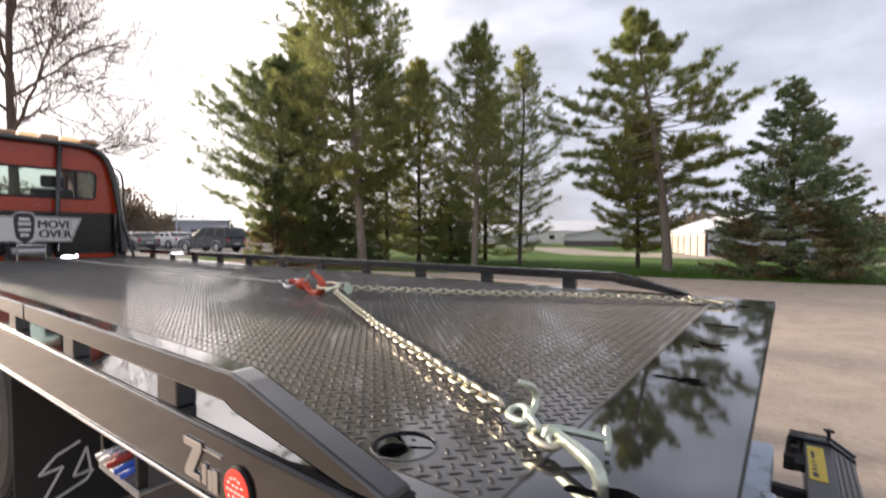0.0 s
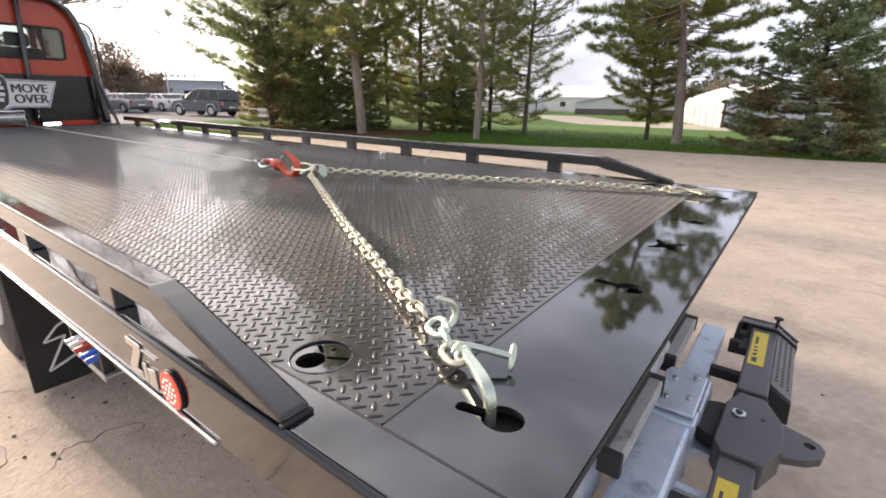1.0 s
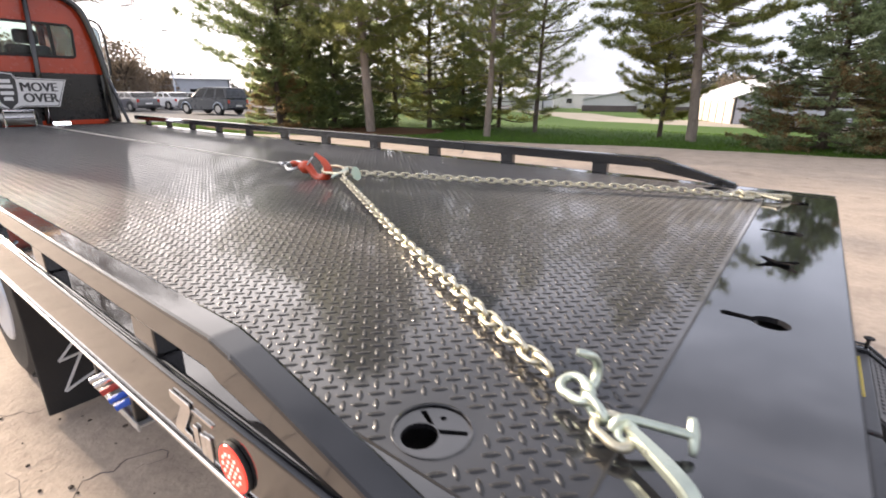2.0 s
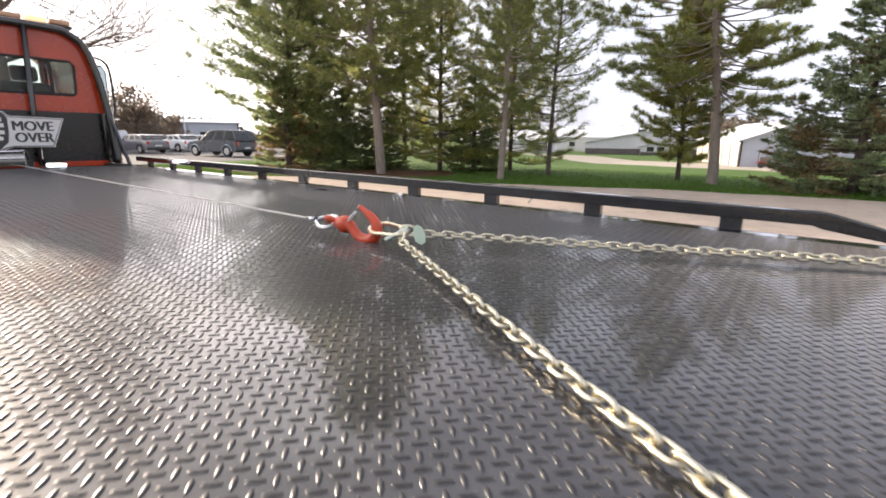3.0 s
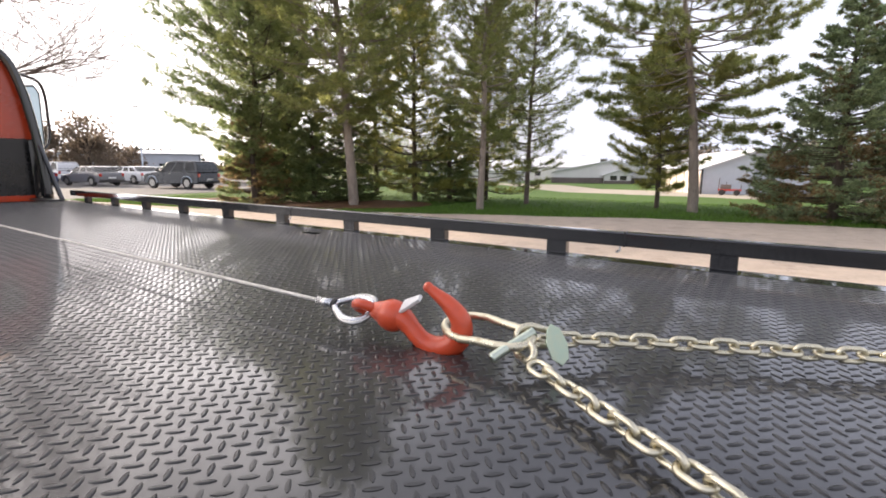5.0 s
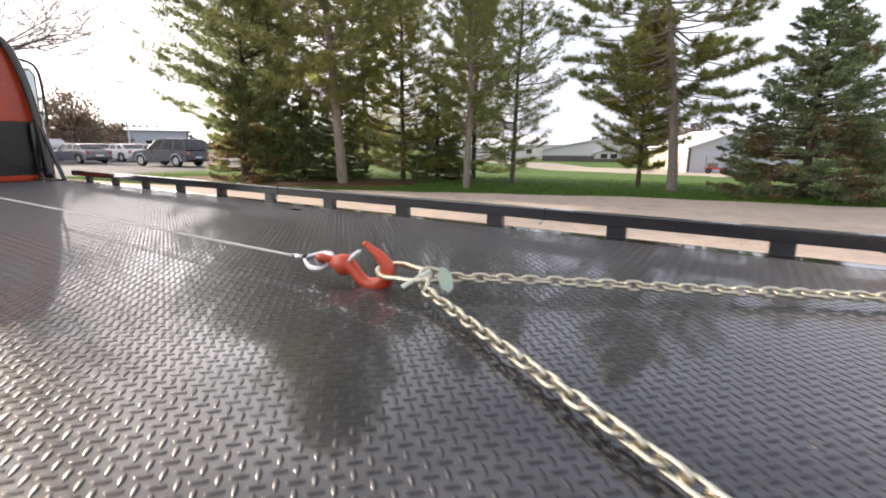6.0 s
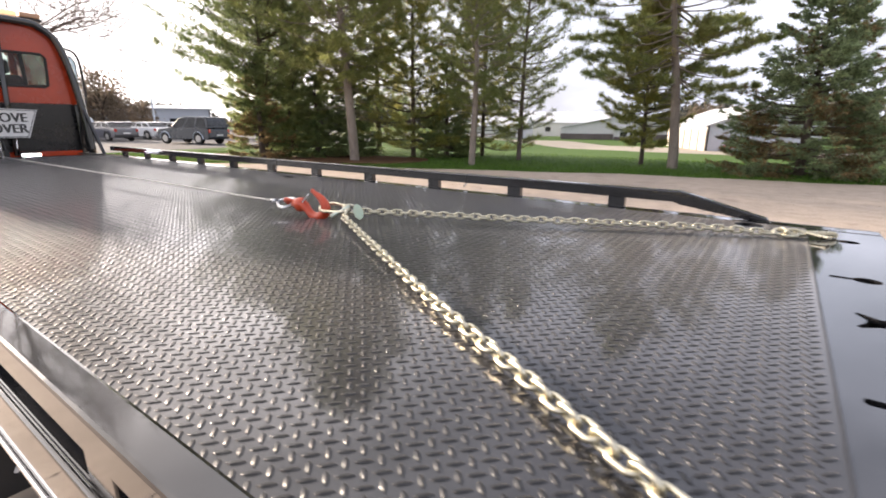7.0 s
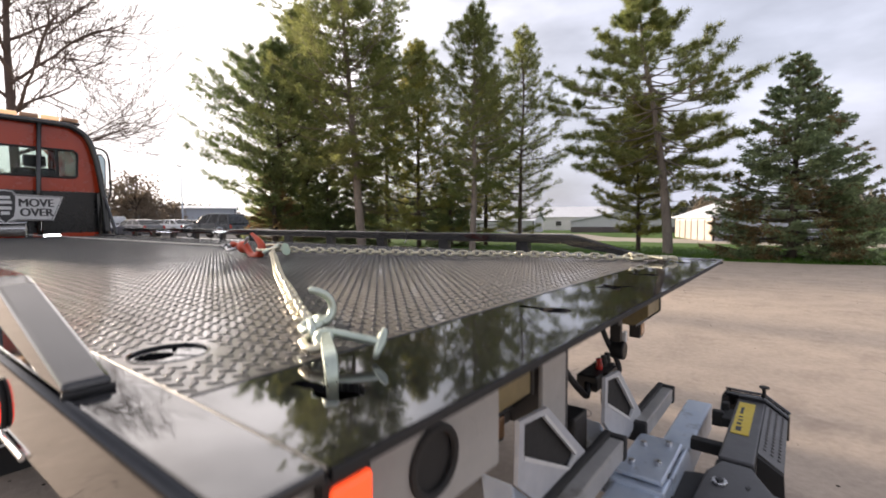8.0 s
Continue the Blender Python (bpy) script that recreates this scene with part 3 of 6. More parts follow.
def maker_badge():
    """The maker's raised badge on the side member, as plain bright shapes."""
    zig = [(0.905, 1.022), (0.835, 1.022), (0.835, 1.008), (0.868, 0.958), (0.842, 0.958), (0.842, 0.945), (0.902, 0.945), (0.902, 0.958), (0.868, 1.006), (0.905, 1.006)]
    badge = part("badge", prism([(a, b - 0.012) for a, b in zig], "x", -1.300, -1.296, 0.001), chrome, near_channel, "small bright raised maker's badge")
    for y0, z0, h in ((0.826, 0.946, 0.040), (0.804, 0.940, 0.040), (0.786, 0.940, 0.044)):
        part("badge_bar", box(-1.2995, -1.2955, y0 - 0.008, y0 + 0.008, z0 - 0.012, z0 + h - 0.012, 0.001), chrome, badge)
    part("badge_line", box(-1.2985, -1.2955, 0.765, 0.83, 1.000, 1.004, 0), chrome, badge)


maker_badge()


# low tool tray and ratchets under the near edge
tray = part("valve_tray", join_into(box(-1.285, -1.12, 1.16, 1.42, 0.790, 0.797, 0.002), box(-1.290, -1.285, 1.16, 1.42, 0.782, 0.803, 0.002)), skirt_grey, truck, "light grey metal valve tray under the deck edge")
part("valve_body", box(-1.20, -1.13, 1.18, 1.40, 0.7972, 0.862, 0.006), frame_black, tray, "black hydraulic valve body")
for mat_, y in ((steel, 1.385), (steel, 1.352), (strap_red, 1.312), (strap_blue, 1.262), (strap_blue, 1.225)):
    lever = tube(smooth_line([(-1.200, y - 0.045, 0.848), (-1.235, y - 0.032, 0.846), (-1.270, y - 0.014, 0.838)], 4), 0.0045, 8)
    grip = tube(smooth_line([(-1.255, y - 0.022, 0.842), (-1.280, y - 0.010, 0.834), (-1.304, y, 0.825)], 4), 0.0085, 10)
    part("lever", join_into(lever, grip), mat_, tray)
for y_ in (1.175, 1.40):
    part("hanging_bracket", box(-1.285, -1.262, y_, y_ + 0.018, 0.7972, 0.885, 0.003), frame_black, tray)


def mud_flap():
    flap = part("mud_flap", box(-1.225, -0.72, 2.705, 2.725, 0.03, 0.86, 0.006), rubber, truck, "large black rubber mud flap with white outlined mark")
    def line(a, b, w=0.007):
        return tube([(a[0], 2.700, a[1]), (b[0], 2.700, b[1])], w, 4)
    for pts in ([(-1.14, 0.29), (-1.075, 0.36), (-0.98, 0.40)], [(-1.14, 0.29), (-1.05, 0.30), (-1.145, 0.13)], [(-1.145, 0.13), (-0.96, 0.20), (-0.93, 0.24)], [(-1.01, 0.235), (-0.955, 0.36), (-0.94, 0.24), (-1.01, 0.235)]):
        bm = bmesh.new()
        for a, b in zip(pts, pts[1:]):
            join_into(bm, line(a, b))
        part("flap_mark", bm, sign_white, flap)
    part("flap_hanger", box(-1.24, -0.70, 2.70, 2.735, 0.86, 0.90, 0.004), frame_black, flap)


mud_flap()


def wheel(x, y, r, w, label):
    bm = cyl((x, y, r), "x", r, w, 48, 0.05)
    for k in range(48):
        a = 2 * math.pi * k / 48
        lug = box(-w * 0.42, w * 0.42, -0.016, 0.016, -0.006, 0.008, 0, Matrix.Translation((x, y, r)) @ pose(0, 0, 0, math.degrees(a), 0, 0) @ Matrix.Translation((0, 0, r)))
        join_into(bm, lug)
    ty = part("wheel", bm, rubber, truck, label)
    s = -1 if x < 0 else 1
    part("rim", cyl((x + s * (w / 2 - 0.03), y, r), "x", r * 0.56, 0.08, 32, 0.012), galvanised, ty)
    part("hub", cyl((x + s * (w / 2 + 0.02), y, r), "x", r * 0.2, 0.09, 20, 0.01), chrome, ty)


for x_ in (-1.06, -0.74, 0.74, 1.06):
    wheel(x_, 3.36, 0.49, 0.28, "black dual truck tyre")
for x_ in (-1.0, 1.0):
    wheel(x_, 9.7, 0.49, 0.30, "black front truck tyre")
for s in (-1, 1):
    part("chassis_rail", box(s * 0.43 - 0.04, s * 0.43 + 0.04, 0.55, 10.8, 0.62, 0.86, 0.006), frame_black, truck)
    part("deck_beam", box(s * 0.55 - 0.05, s * 0.55 + 0.05, 0.30, FRONT, 0.885, H - 0.076, 0.004), frame_black, truck)
part("rear_axle", cyl((0, 3.36, 0.49), "x", 0.09, 1.7, 16), frame_black, truck)
for y_ in np.arange(0.9, 7.8, 0.75):
    part("cross_member", box(-1.26, 1.26, y_ - 0.03, y_ + 0.03, 0.93, H - 0.076, 0.003), frame_black, truck)
for s in (-1, 1):
    part("tool_box", box(min(s * 0.72, s * 1.24), max(s * 0.72, s * 1.24), 4.2, 6.9, 0.35, 0.86, 0.012), rail_paint, truck, "glossy black side tool box")

# tail skirt under the corner of the deck, with lamps and a round grommet
for s in (-1,):
    xs_ = (s * 1.265, s * 0.82)
    skirt = part("tail_skirt", plate([(min(xs_), -1.034), (max(xs_), -1.034), (max(xs_), -0.872), (min(xs_), -0.872)], [circle(s * 0.985, -0.942, 0.044, 24)], -0.062, -0.050), skirt_grey, truck, "grey metal tail skirt with a round grommet")
    skirt.data.transform(Matrix(((1, 0, 0, 0), (0, 0, -1, 0), (0, -1, 0, 0), (0, 0, 0, 1))))
    part("skirt_lip", box(min(xs_), max(xs_), 0.050, 0.085, 0.868, 0.8745, 0.002), skirt_grey, skirt)
    part("grommet", tube([(s * 0.985 + 0.044 * math.cos(a), 0.048, 0.942 + 0.044 * math.sin(a)) for a in np.arange(0, 6.2, 0.26)], 0.006, 8, closed=True), rubber, skirt)
    part("grommet_plug", cyl((s * 0.985, 0.056, 0.942), "y", 0.043, 0.006, 28, 0.001), rubber, skirt, "black rubber plug in the round hole")
    lamp = part("tail_lamp", box(s * 1.143 - 0.034, s * 1.143 + 0.034, 0.033, 0.0495, 0.900, 1.008, 0.008), rubber, skirt, "square red tail lamp, lit")
    part("lamp_lens", box(s * 1.143 - 0.027, s * 1.143 + 0.027, 0.025, 0.034, 0.910, 0.998, 0.006), lamp_orange, lamp)
    part("lamp_core", box(s * 1.143 - 0.012, s * 1.143 + 0.012, 0.022, 0.0252, 0.940, 0.970, 0.002), glowing("core", (1.0, 0.55, 0.40), 0.9), lamp)
    part("corner_lamp", box(s * 1.235 - 0.03, s * 1.235 + 0.03, 0.035, 0.0495, 0.92, 0.985, 0.006), lens_red, skirt)
    part("tail_web", box(min(s * 0.82, s * 0.335), max(s * 0.82, s * 0.335), 0.300, 0.312, 0.700, 0.990, 0.003), skirt_grey, truck, "grey steel web plate under the tail")
    part("tail_web", box(s * 0.470, s * 0.334, 0.140, 0.152, 0.700, 1.034, 0.003), skirt_grey, truck, "grey steel web plate under the tail")
    part("tail_web", box(min(s * 0.332, s * 0.320), max(s * 0.332, s * 0.320), 0.140, 0.52, 0.700, 1.034, 0.003), lift_grey, truck, "dark steel web plate under the tail")
for s in (-1, 1):
    step = part("side_step", join_into(box(min(s * 0.20, s * 0.33), max(s * 0.20, s * 0.33), 0.24, 0.26, 0.90, 0.99, 0.004), box(min(s * 0.29, s * 0.33), max(s * 0.29, s * 0.33), 0.20, 0.24, 0.86, 0.97, 0.006)), frame_black, truck, "black steel bracket under the tail")


def lamp_box(x):
    """A box hung under the edge of the tail, the reflection of sunlit concrete painted in as brown, with a black rim
    and a small tab.
    """
    gus = part("gusset", prism([(0.150, 1.008), (0.150, 0.868), (0.200, 0.826), (0.270, 0.826), (0.270, 1.008)], "x", x - 0.094, x + 0.088, 0.003), reflected_brown, truck, "lamp box under the deck edge, reflected sunlit concrete put into its brown")
    part("gusset_rim", tube([(x + 0.089, 0.149, 1.008), (x + 0.089, 0.149, 0.866), (x + 0.089, 0.199, 0.824), (x - 0.094, 0.199, 0.824)], 0.0055, 6), frame_black, gus)
    tab = part("gusset_tab", box(x + 0.005, x + 0.065, 0.205, 0.25, 0.752, 0.8255, 0.004), frame_black, gus)
    part("tab_lens", box(x + 0.012, x + 0.058, 0.200, 0.2045, 0.762, 0.812, 0.003), amber_lens, tab, "dull reddish marker lens")


for x_ in (-0.597, 0.600):
    lamp_box(x_)
valve_block = part("valve_block", join_into(box(0.04, 0.24, 0.19, 0.26, 0.690, 0.742, 0.006), prism([(0.10, 0.742), (0.20, 0.742), (0.23, 0.700), (0.26, 0.690), (0.10, 0.690)], "y", 0.175, 0.192, 0.003)), frame_black, truck, "black hydraulic valve block")
for x_, m_ in ((0.131, lens_red), (0.178, frame_black), (0.216, frame_black)):
    part("valve", join_into(cyl((x_, 0.215, 0.752), "z", 0.013, 0.022, 12, 0.002), cyl((x_, 0.215, 0.771), "z", 0.010, 0.018, 12, 0.003)), m_, valve_block, "red valve cap" if m_ is lens_red else "")
part("coupling", join_into(cyl((0.33, 0.21, 0.765), "y", 0.034, 0.05, 20, 0.006), box(0.318, 0.342, 0.20, 0.24, 0.785, 1.030, 0.003)), frame_black, truck, "black round coupling hung under the tail")
part("coupling_tag", box(0.385, 0.408, 0.20, 0.215, 0.780, 0.822, 0.003), sign_white, truck, "small white plastic tag")
for path_ in ([(0.06, 0.23, 0.72), (-0.02, 0.20, 0.70), (-0.10, 0.19, 0.74), (-0.16, 0.22, 0.82), (-0.20, 0.26, 0.95)], [(0.24, 0.23, 0.72), (0.29, 0.20, 0.69), (0.32, 0.21, 0.72), (0.30, 0.26, 0.84), (0.28, 0.29, 1.0)]):
    part("hose", tube(smooth_line(path_, 6), 0.010, 8), rubber, truck, "black hydraulic hose")

# black sheets added under the slots, standing for the dark below the deck
for x_ in (-1.088, -0.455, -0.012, 0.385, 0.985):
    part("slot_shade", box(x_ - 0.12, x_ + 0.12, 0.030, 0.330, 1.010, 1.018, 0.002), rubber, truck)

# wheel lift folded behind the tail
lift = part("wheel_lift", box(-1.05, 0.925, -0.030, 0.072, 0.300, 0.425, 0.010), galvanised, truck, "folded blue-grey galvanised wheel lift behind the tail")
part("sleeve", box(-1.10, -0.08, -0.050, 0.082, 0.300, 0.520, 0.014), galvanised, lift, "galvanised outer sleeve")
part("sleeve_strap", box(-0.15, -0.06, -0.058, 0.090, 0.295, 0.532, 0.006), galvanised, lift)
cap = part("joint_plate", box(-0.13, 0.14, -0.050, 0.078, 0.536, 0.552, 0.006), galvanised, lift, "bolted galvanised joint plate")
part("joint_slope", prism([(0.142, 0.552), (0.142, 0.536), (0.300, 0.424), (0.318, 0.432)], "y", -0.044, 0.072, 0.003), galvanised, cap)
part("joint_cheek", prism([(-0.06, 0.535), (0.150, 0.535), (0.310, 0.425), (0.310, 0.33), (-0.06, 0.33)], "y", 0.074, 0.088, 0.004), galvanised, cap)
part("joint_cheek", prism([(-0.06, 0.535), (0.150, 0.535), (0.290, 0.425), (0.290, 0.33), (-0.06, 0.33)], "y", -0.062, -0.050, 0.004), galvanised, cap)
for x_, y_ in ((0.055, 0.046), (0.098, -0.018), (-0.080, 0.046), (-0.045, -0.018)):
    part("bolt", cyl((x_, y_, 0.559), "z", 0.011, 0.014, 6, 0.002), steel, cap)
part("end_cap", box(0.923, 0.937, -0.024, 0.066, 0.306, 0.419, 0.004), galvanised, lift)
part("brace", prism([(-0.10, -0.05), (0.10, -0.03), (0.06, -0.10), (-0.02, -0.14), (-0.10, -0.14)], "z", 0.395, 0.415, 0.003), galvanised, lift)
part("brace", box(-0.30, -0.27, -0.14, -0.03, 0.36, 0.41, 0.004), galvanised, lift)


def lift_bracket(x, label, dz=0.0):
    """A pale galvanised face with a slanted opening, a black sheet behind it standing for the shaded hollow, and a
    bluish boxed foot, above a rest bar.
    """
    out = [(x - 0.080, 0.856 + dz), (x + 0.052, 0.842 + dz), (x + 0.308, 0.628 + dz), (x + 0.300, 0.606 + dz), (x + 0.085, 0.580 + dz), (x - 0.085, 0.725 + dz)]
    hole = [(x - 0.058, 0.842 + dz), (x + 0.034, 0.830 + dz), (x + 0.220, 0.668 + dz), (x + 0.180, 0.645 + dz), (x - 0.060, 0.772 + dz)]
    stand = Matrix(((1, 0, 0, 0), (0, 0, 1, 0.12), (0, 1, 0, 0), (0, 0, 0, 1)))
    bm = plate(out, [hole], -0.010, 0.0)
    bm.transform(stand)
    br = part("lift_bracket", bm, bracket_pale, lift, label)
    # white line for the light on the opening's lower and right edges
    part("rim_highlight", tube([(px, 0.112, pz) for px, pz in (hole[4], hole[3], hole[2], hole[1])], 0.006, 4), sign_white, br, "lit edge of the opening, put in as a white line")
    # black sheet close behind the opening, in place of the hollow's shade
    mid_x, mid_z = x + 0.06, 0.745 + dz
    part("hollow_shade", prism([(mid_x + 1.08 * (a - mid_x), mid_z + 1.08 * (b - mid_z)) for a, b in hole], "y", 0.1225, 0.1265, 0), rubber, br)
    part("bracket_foot", prism([(x - 0.085, 0.725 + dz), (x + 0.085, 0.580 + dz), (x + 0.12, 0.52), (x + 0.10, 0.43), (x - 0.03, 0.43)], "y", 0.122, 0.20, 0.005), galvanised, br, "bluish galvanised bracket foot")


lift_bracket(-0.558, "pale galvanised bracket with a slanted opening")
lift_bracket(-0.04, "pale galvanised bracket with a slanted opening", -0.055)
for x_a, x_b, y_, z_ in ((0.19, 0.62, 0.100, 0.565), (-0.55, -0.11, 0.082, 0.635)):
    bar = part("rest_bar", box(x_a, x_b, y_ - 0.026, y_ + 0.020, z_ - 0.060, z_ - 0.002, 0.005), skirt_grey, lift, "grey rest bar with black rubber edge")
    part("rubber_edge", box(x_a - 0.004, x_b + 0.004, y_ + 0.012, y_ + 0.034, z_ - 0.045, z_ + 0.012, 0.006), rubber, bar)
    for x_ in (x_a, x_b):
        part("rubber_end", box(x_ - 0.014, x_ + 0.014, y_ - 0.030, y_ + 0.030, z_ - 0.064, z_ + 0.004, 0.005), rubber, bar)
part("lift_post", box(-0.30, -0.205, 0.13, 0.20, 0.36, 0.735, 0.006), frame_black, lift, "black steel lift post")

# crossbar head: grey boxes either side of an eight-sided pivot
head = part("pivot_plate", prism([(0.205, -0.150), (0.115, -0.118), (-0.13, -0.112), (-0.175, -0.135), (-0.175, -0.245), (-0.06, -0.288), (0.08, -0.284), (0.205, -0.225)], "z", 0.41, 0.503, 0.005), lift_grey, lift, "dark grey eight-sided pivot plate")
part("pivot_disc", cyl((0.02, -0.128, 0.46), "z", 0.112, 0.045, 40, 0.004), rubber, head)
part("pivot_pin", cyl((0.055, -0.160, 0.507), "z", 0.021, 0.008, 24, 0.002), steel, head)
part("pivot_pin", cyl((0.055, -0.160, 0.513), "z", 0.011, 0.006, 16, 0.002), frame_black, head)
part("mark", prism([(0.055, -0.228), (0.069, -0.222), (0.083, -0.228), (0.069, -0.234)], "z", 0.504, 0.506, 0), sign_dark, head)


def ear():
    pts = [(-0.07, -0.275), (-0.035, -0.350), (0.0, -0.385), (0.045, -0.395), (0.075, -0.382), (0.095, -0.350), (0.125, -0.270)]
    bm = plate(pts, [circle(0.048, -0.355, 0.016, 18)], 0.455, 0.480)
    return part("tow_ear", bm, lift_grey, head, "dark grey towing ear with a round hole")


ear()


def sticker(x0, x1, y0, y1, z):
    s = part("warning_label", box(x0, x1, y0, y1, z, z + 0.002, 0), sticker_yellow, lift, "yellow warning label with unreadable print")
    for k, (a, b) in enumerate(((0.08, 0.2), (0.26, 0.32), (0.38, 0.42), (0.48, 0.52), (0.60, 0.82))):
        w = (0.7, 0.55, 0.6, 0.5, 0.4)[k]
        part("print_bar", box(x0 + (x1 - x0) * a, x0 + (x1 - x0) * b, y1 - 0.012 - (y1 - y0 - 0.03) * w, y1 - 0.012, z + 0.002, z + 0.0028, 0), sign_dark, s)


arm = part("head_box", box(0.235, 0.84, -0.232, -0.134, 0.36, 0.500, 0.006), lift_grey, lift, "dark grey steel crossbar box")
part("grip_plate", prism([(-0.233, 0.498), (-0.305, 0.450), (-0.305, 0.435), (-0.233, 0.470)], "x", 0.34, 0.83, 0.002), lift_grey, arm)
bm_holes = bmesh.new()
for i in range(15):
    for j in range(3):
        c = Vector((0.40 + 0.029 * i, -0.250 - 0.020 * j, 0.4880 - 0.0133 * j))
        bmesh.ops.create_cone(bm_holes, cap_ends=True, segments=8, radius1=0.0075, radius2=0.004, depth=0.006, matrix=Matrix.Translation(c) @ pose(0, 0, 0, 38, 0, 0))
part("grip_studs", bm_holes, lift_grey, arm)
part("grip_end", prism([(-0.233, 0.49), (-0.305, 0.445), (-0.310, 0.36), (-0.233, 0.36)], "x", 0.325, 0.342, 0.002), rubber, arm)
endp = part("end_plate", prism([(-0.075, 0.500), (-0.085, 0.518), (-0.225, 0.518), (-0.312, 0.458), (-0.312, 0.36), (-0.08, 0.36), (-0.068, 0.42)], "x", 0.84, 0.875, 0.006), rail_paint, arm, "black end plate")
part("end_lip", tube([(0.88, -0.085, 0.521), (0.88, -0.225, 0.521), (0.88, -0.312, 0.461)], 0.006, 8), rail_paint, endp)
part("knob", join_into(cyl((0.87, -0.222, 0.537), "z", 0.007, 0.04, 12), cyl((0.87, -0.222, 0.556), "z", 0.019, 0.008, 16, 0.003)), rubber, endp)
part("latch", join_into(box(0.60, 0.72, -0.135, -0.100, 0.455, 0.490, 0.004), join_into(box(0.63, 0.66, -0.105, -0.065, 0.440, 0.500, 0.004), box(0.70, 0.735, -0.115, -0.090, 0.43, 0.515, 0.004))), rubber, arm, "small black latch")
part("stop_pin", box(0.385, 0.425, -0.140, -0.030, 0.43, 0.470, 0.004), rubber, arm)
part("collar", box(0.196, 0.240, -0.236, -0.130, 0.35, 0.488, 0.004), rubber, arm)
sticker(0.45, 0.79, -0.200, -0.145, 0.5005)
arm2 = part("head_box", box(-1.05, -0.170, -0.232, -0.134, 0.36, 0.490, 0.006), lift_grey, lift, "dark grey steel crossbar box")
sticker(-0.58, -0.285, -0.200, -0.148, 0.4905)
part("stop_pin", box(-0.425, -0.385, -0.140, -0.050, 0.43, 0.470, 0.004), rubber, arm2)


# ---- the cab ----
BACK = 8.50


def cab_outline(inset=0.0):
    """The cab seen from behind: x and z of its rounded shape, from the lower right over the roof."""
    half = [(1.15, 1.04), (1.15, 1.72), (1.13, 2.05), (1.09, 2.30), (1.02, 2.50), (0.92, 2.62), (0.79, 2.67), (0.45, 2.695), (0, 2.70)]
    pts = half + [(-x, z) for x, z in half[-2::-1]]
    return [(x * (1 - inset / 1.1), z - inset * (z - 1.5) / 1.1 if z > 1.5 else z) for x, z in pts]


def rear_wall():
    win = [(-0.86, 1.955), (-0.83, 1.93), (0.83, 1.93), (0.86, 1.955), (0.88, 2.29), (0.84, 2.335), (-0.84, 2.335), (-0.88, 2.29)]
    upper = [p for p in cab_outline() if p[1] > 1.7]
    bm = plate(upper, [win], 0, 0.05)
    bm.transform(Matrix(((1, 0, 0, 0), (0, 0, 1, BACK), (0, 1, 0, 0), (0, 0, 0, 1))))
    return bm


cab = part("cab", rear_wall(), cab_orange, truck, "glossy orange-red cab with a rear window")


def shell(y0, y1, pts, thick):
    """The cab's sides and roof as a thin skin."""
    bm = bmesh.new()
    n = len(pts)
    rows = []
    for y, k in ((y0, 0.0), (y1, 0.0), (y1, thick), (y0, thick)):
        rows.append([bm.verts.new((x * (1 - k), y, z - (k * 1.2 if z > 2.0 else 0))) for x, z in pts])
    for r in range(4):
        a, b = rows[r], rows[(r + 1) % 4]
        for i in range(n - 1):
            bm.faces.new((a[i], a[i + 1], b[i + 1], b[i]))
    return bm


part("cab_shell", shell(BACK + 0.051, 10.5, cab_outline(), 0.04), cab_orange, cab)
part("cab_lower", box(-1.15, 1.15, BACK + 0.002, 10.5, 0.62, 1.70, 0.02), cab_black, cab)
part("engine_hood", join_into(prism([(10.5, 1.75), (12.1, 1.55), (12.3, 1.3), (12.3, 0.7), (10.5, 0.7)], "x", -0.95, 0.95, 0.06), box(-1.15, 1.15, 12.2, 12.45, 0.45, 0.75, 0.03)), cab_orange, cab)
part("windscreen", prism([(10.45, 1.80), (10.46, 1.80), (10.16, 2.56), (10.15, 2.56)], "x", -0.98, 0.98, 0), glass, cab, "clear windscreen")
for s in (-1, 1):
    part("front_pillar", tube([(s * 1.0, 10.47, 1.75), (s * 0.95, 10.18, 2.60)], 0.05, 8), cab_orange, cab)
    part("seat", join_into(box(s * 0.5 - 0.26, s * 0.5 + 0.26, 9.05, 9.2, 1.55, 2.10, 0.05), box(s * 0.5 - 0.14, s * 0.5 + 0.14, 9.08, 9.18, 2.11, 2.30, 0.04)), cab_inside, cab, "dark grey seat")
part("dashboard", box(-1.0, 1.0, 10.0, 10.4, 1.60, 1.86, 0.05), cab_inside, cab)
part("rear_window", box(-0.875, 0.875, BACK + 0.015, BACK + 0.021, 1.925, 2.34, 0), glass, cab, "clear rear window")
frame_path = [(-0.86, 1.955), (-0.83, 1.93), (0.83, 1.93), (0.86, 1.955), (0.88, 2.29), (0.84, 2.335), (-0.84, 2.335), (-0.88, 2.29)]
part("window_seal", tube([(x, BACK - 0.004, z) for x, z in frame_path], 0.016, 8, closed=True), rubber, cab)
for x_ in (0.63, -0.63):
    part("sliding_sash", tube([(x_, BACK + 0.010, 1.93), (x_, BACK + 0.010, 2.335)], 0.02, 6), rubber, cab)
part("panel_black", box(-1.148, 1.148, BACK - 0.012, BACK + 0.001, 1.10, 1.715, 0.004), cab_black, cab, "black lower panel of the cab")
part("red_stripe", box(-1.10, 1.10, BACK - 0.016, BACK - 0.002, 1.035, 1.098, 0.004), cab_orange, cab)

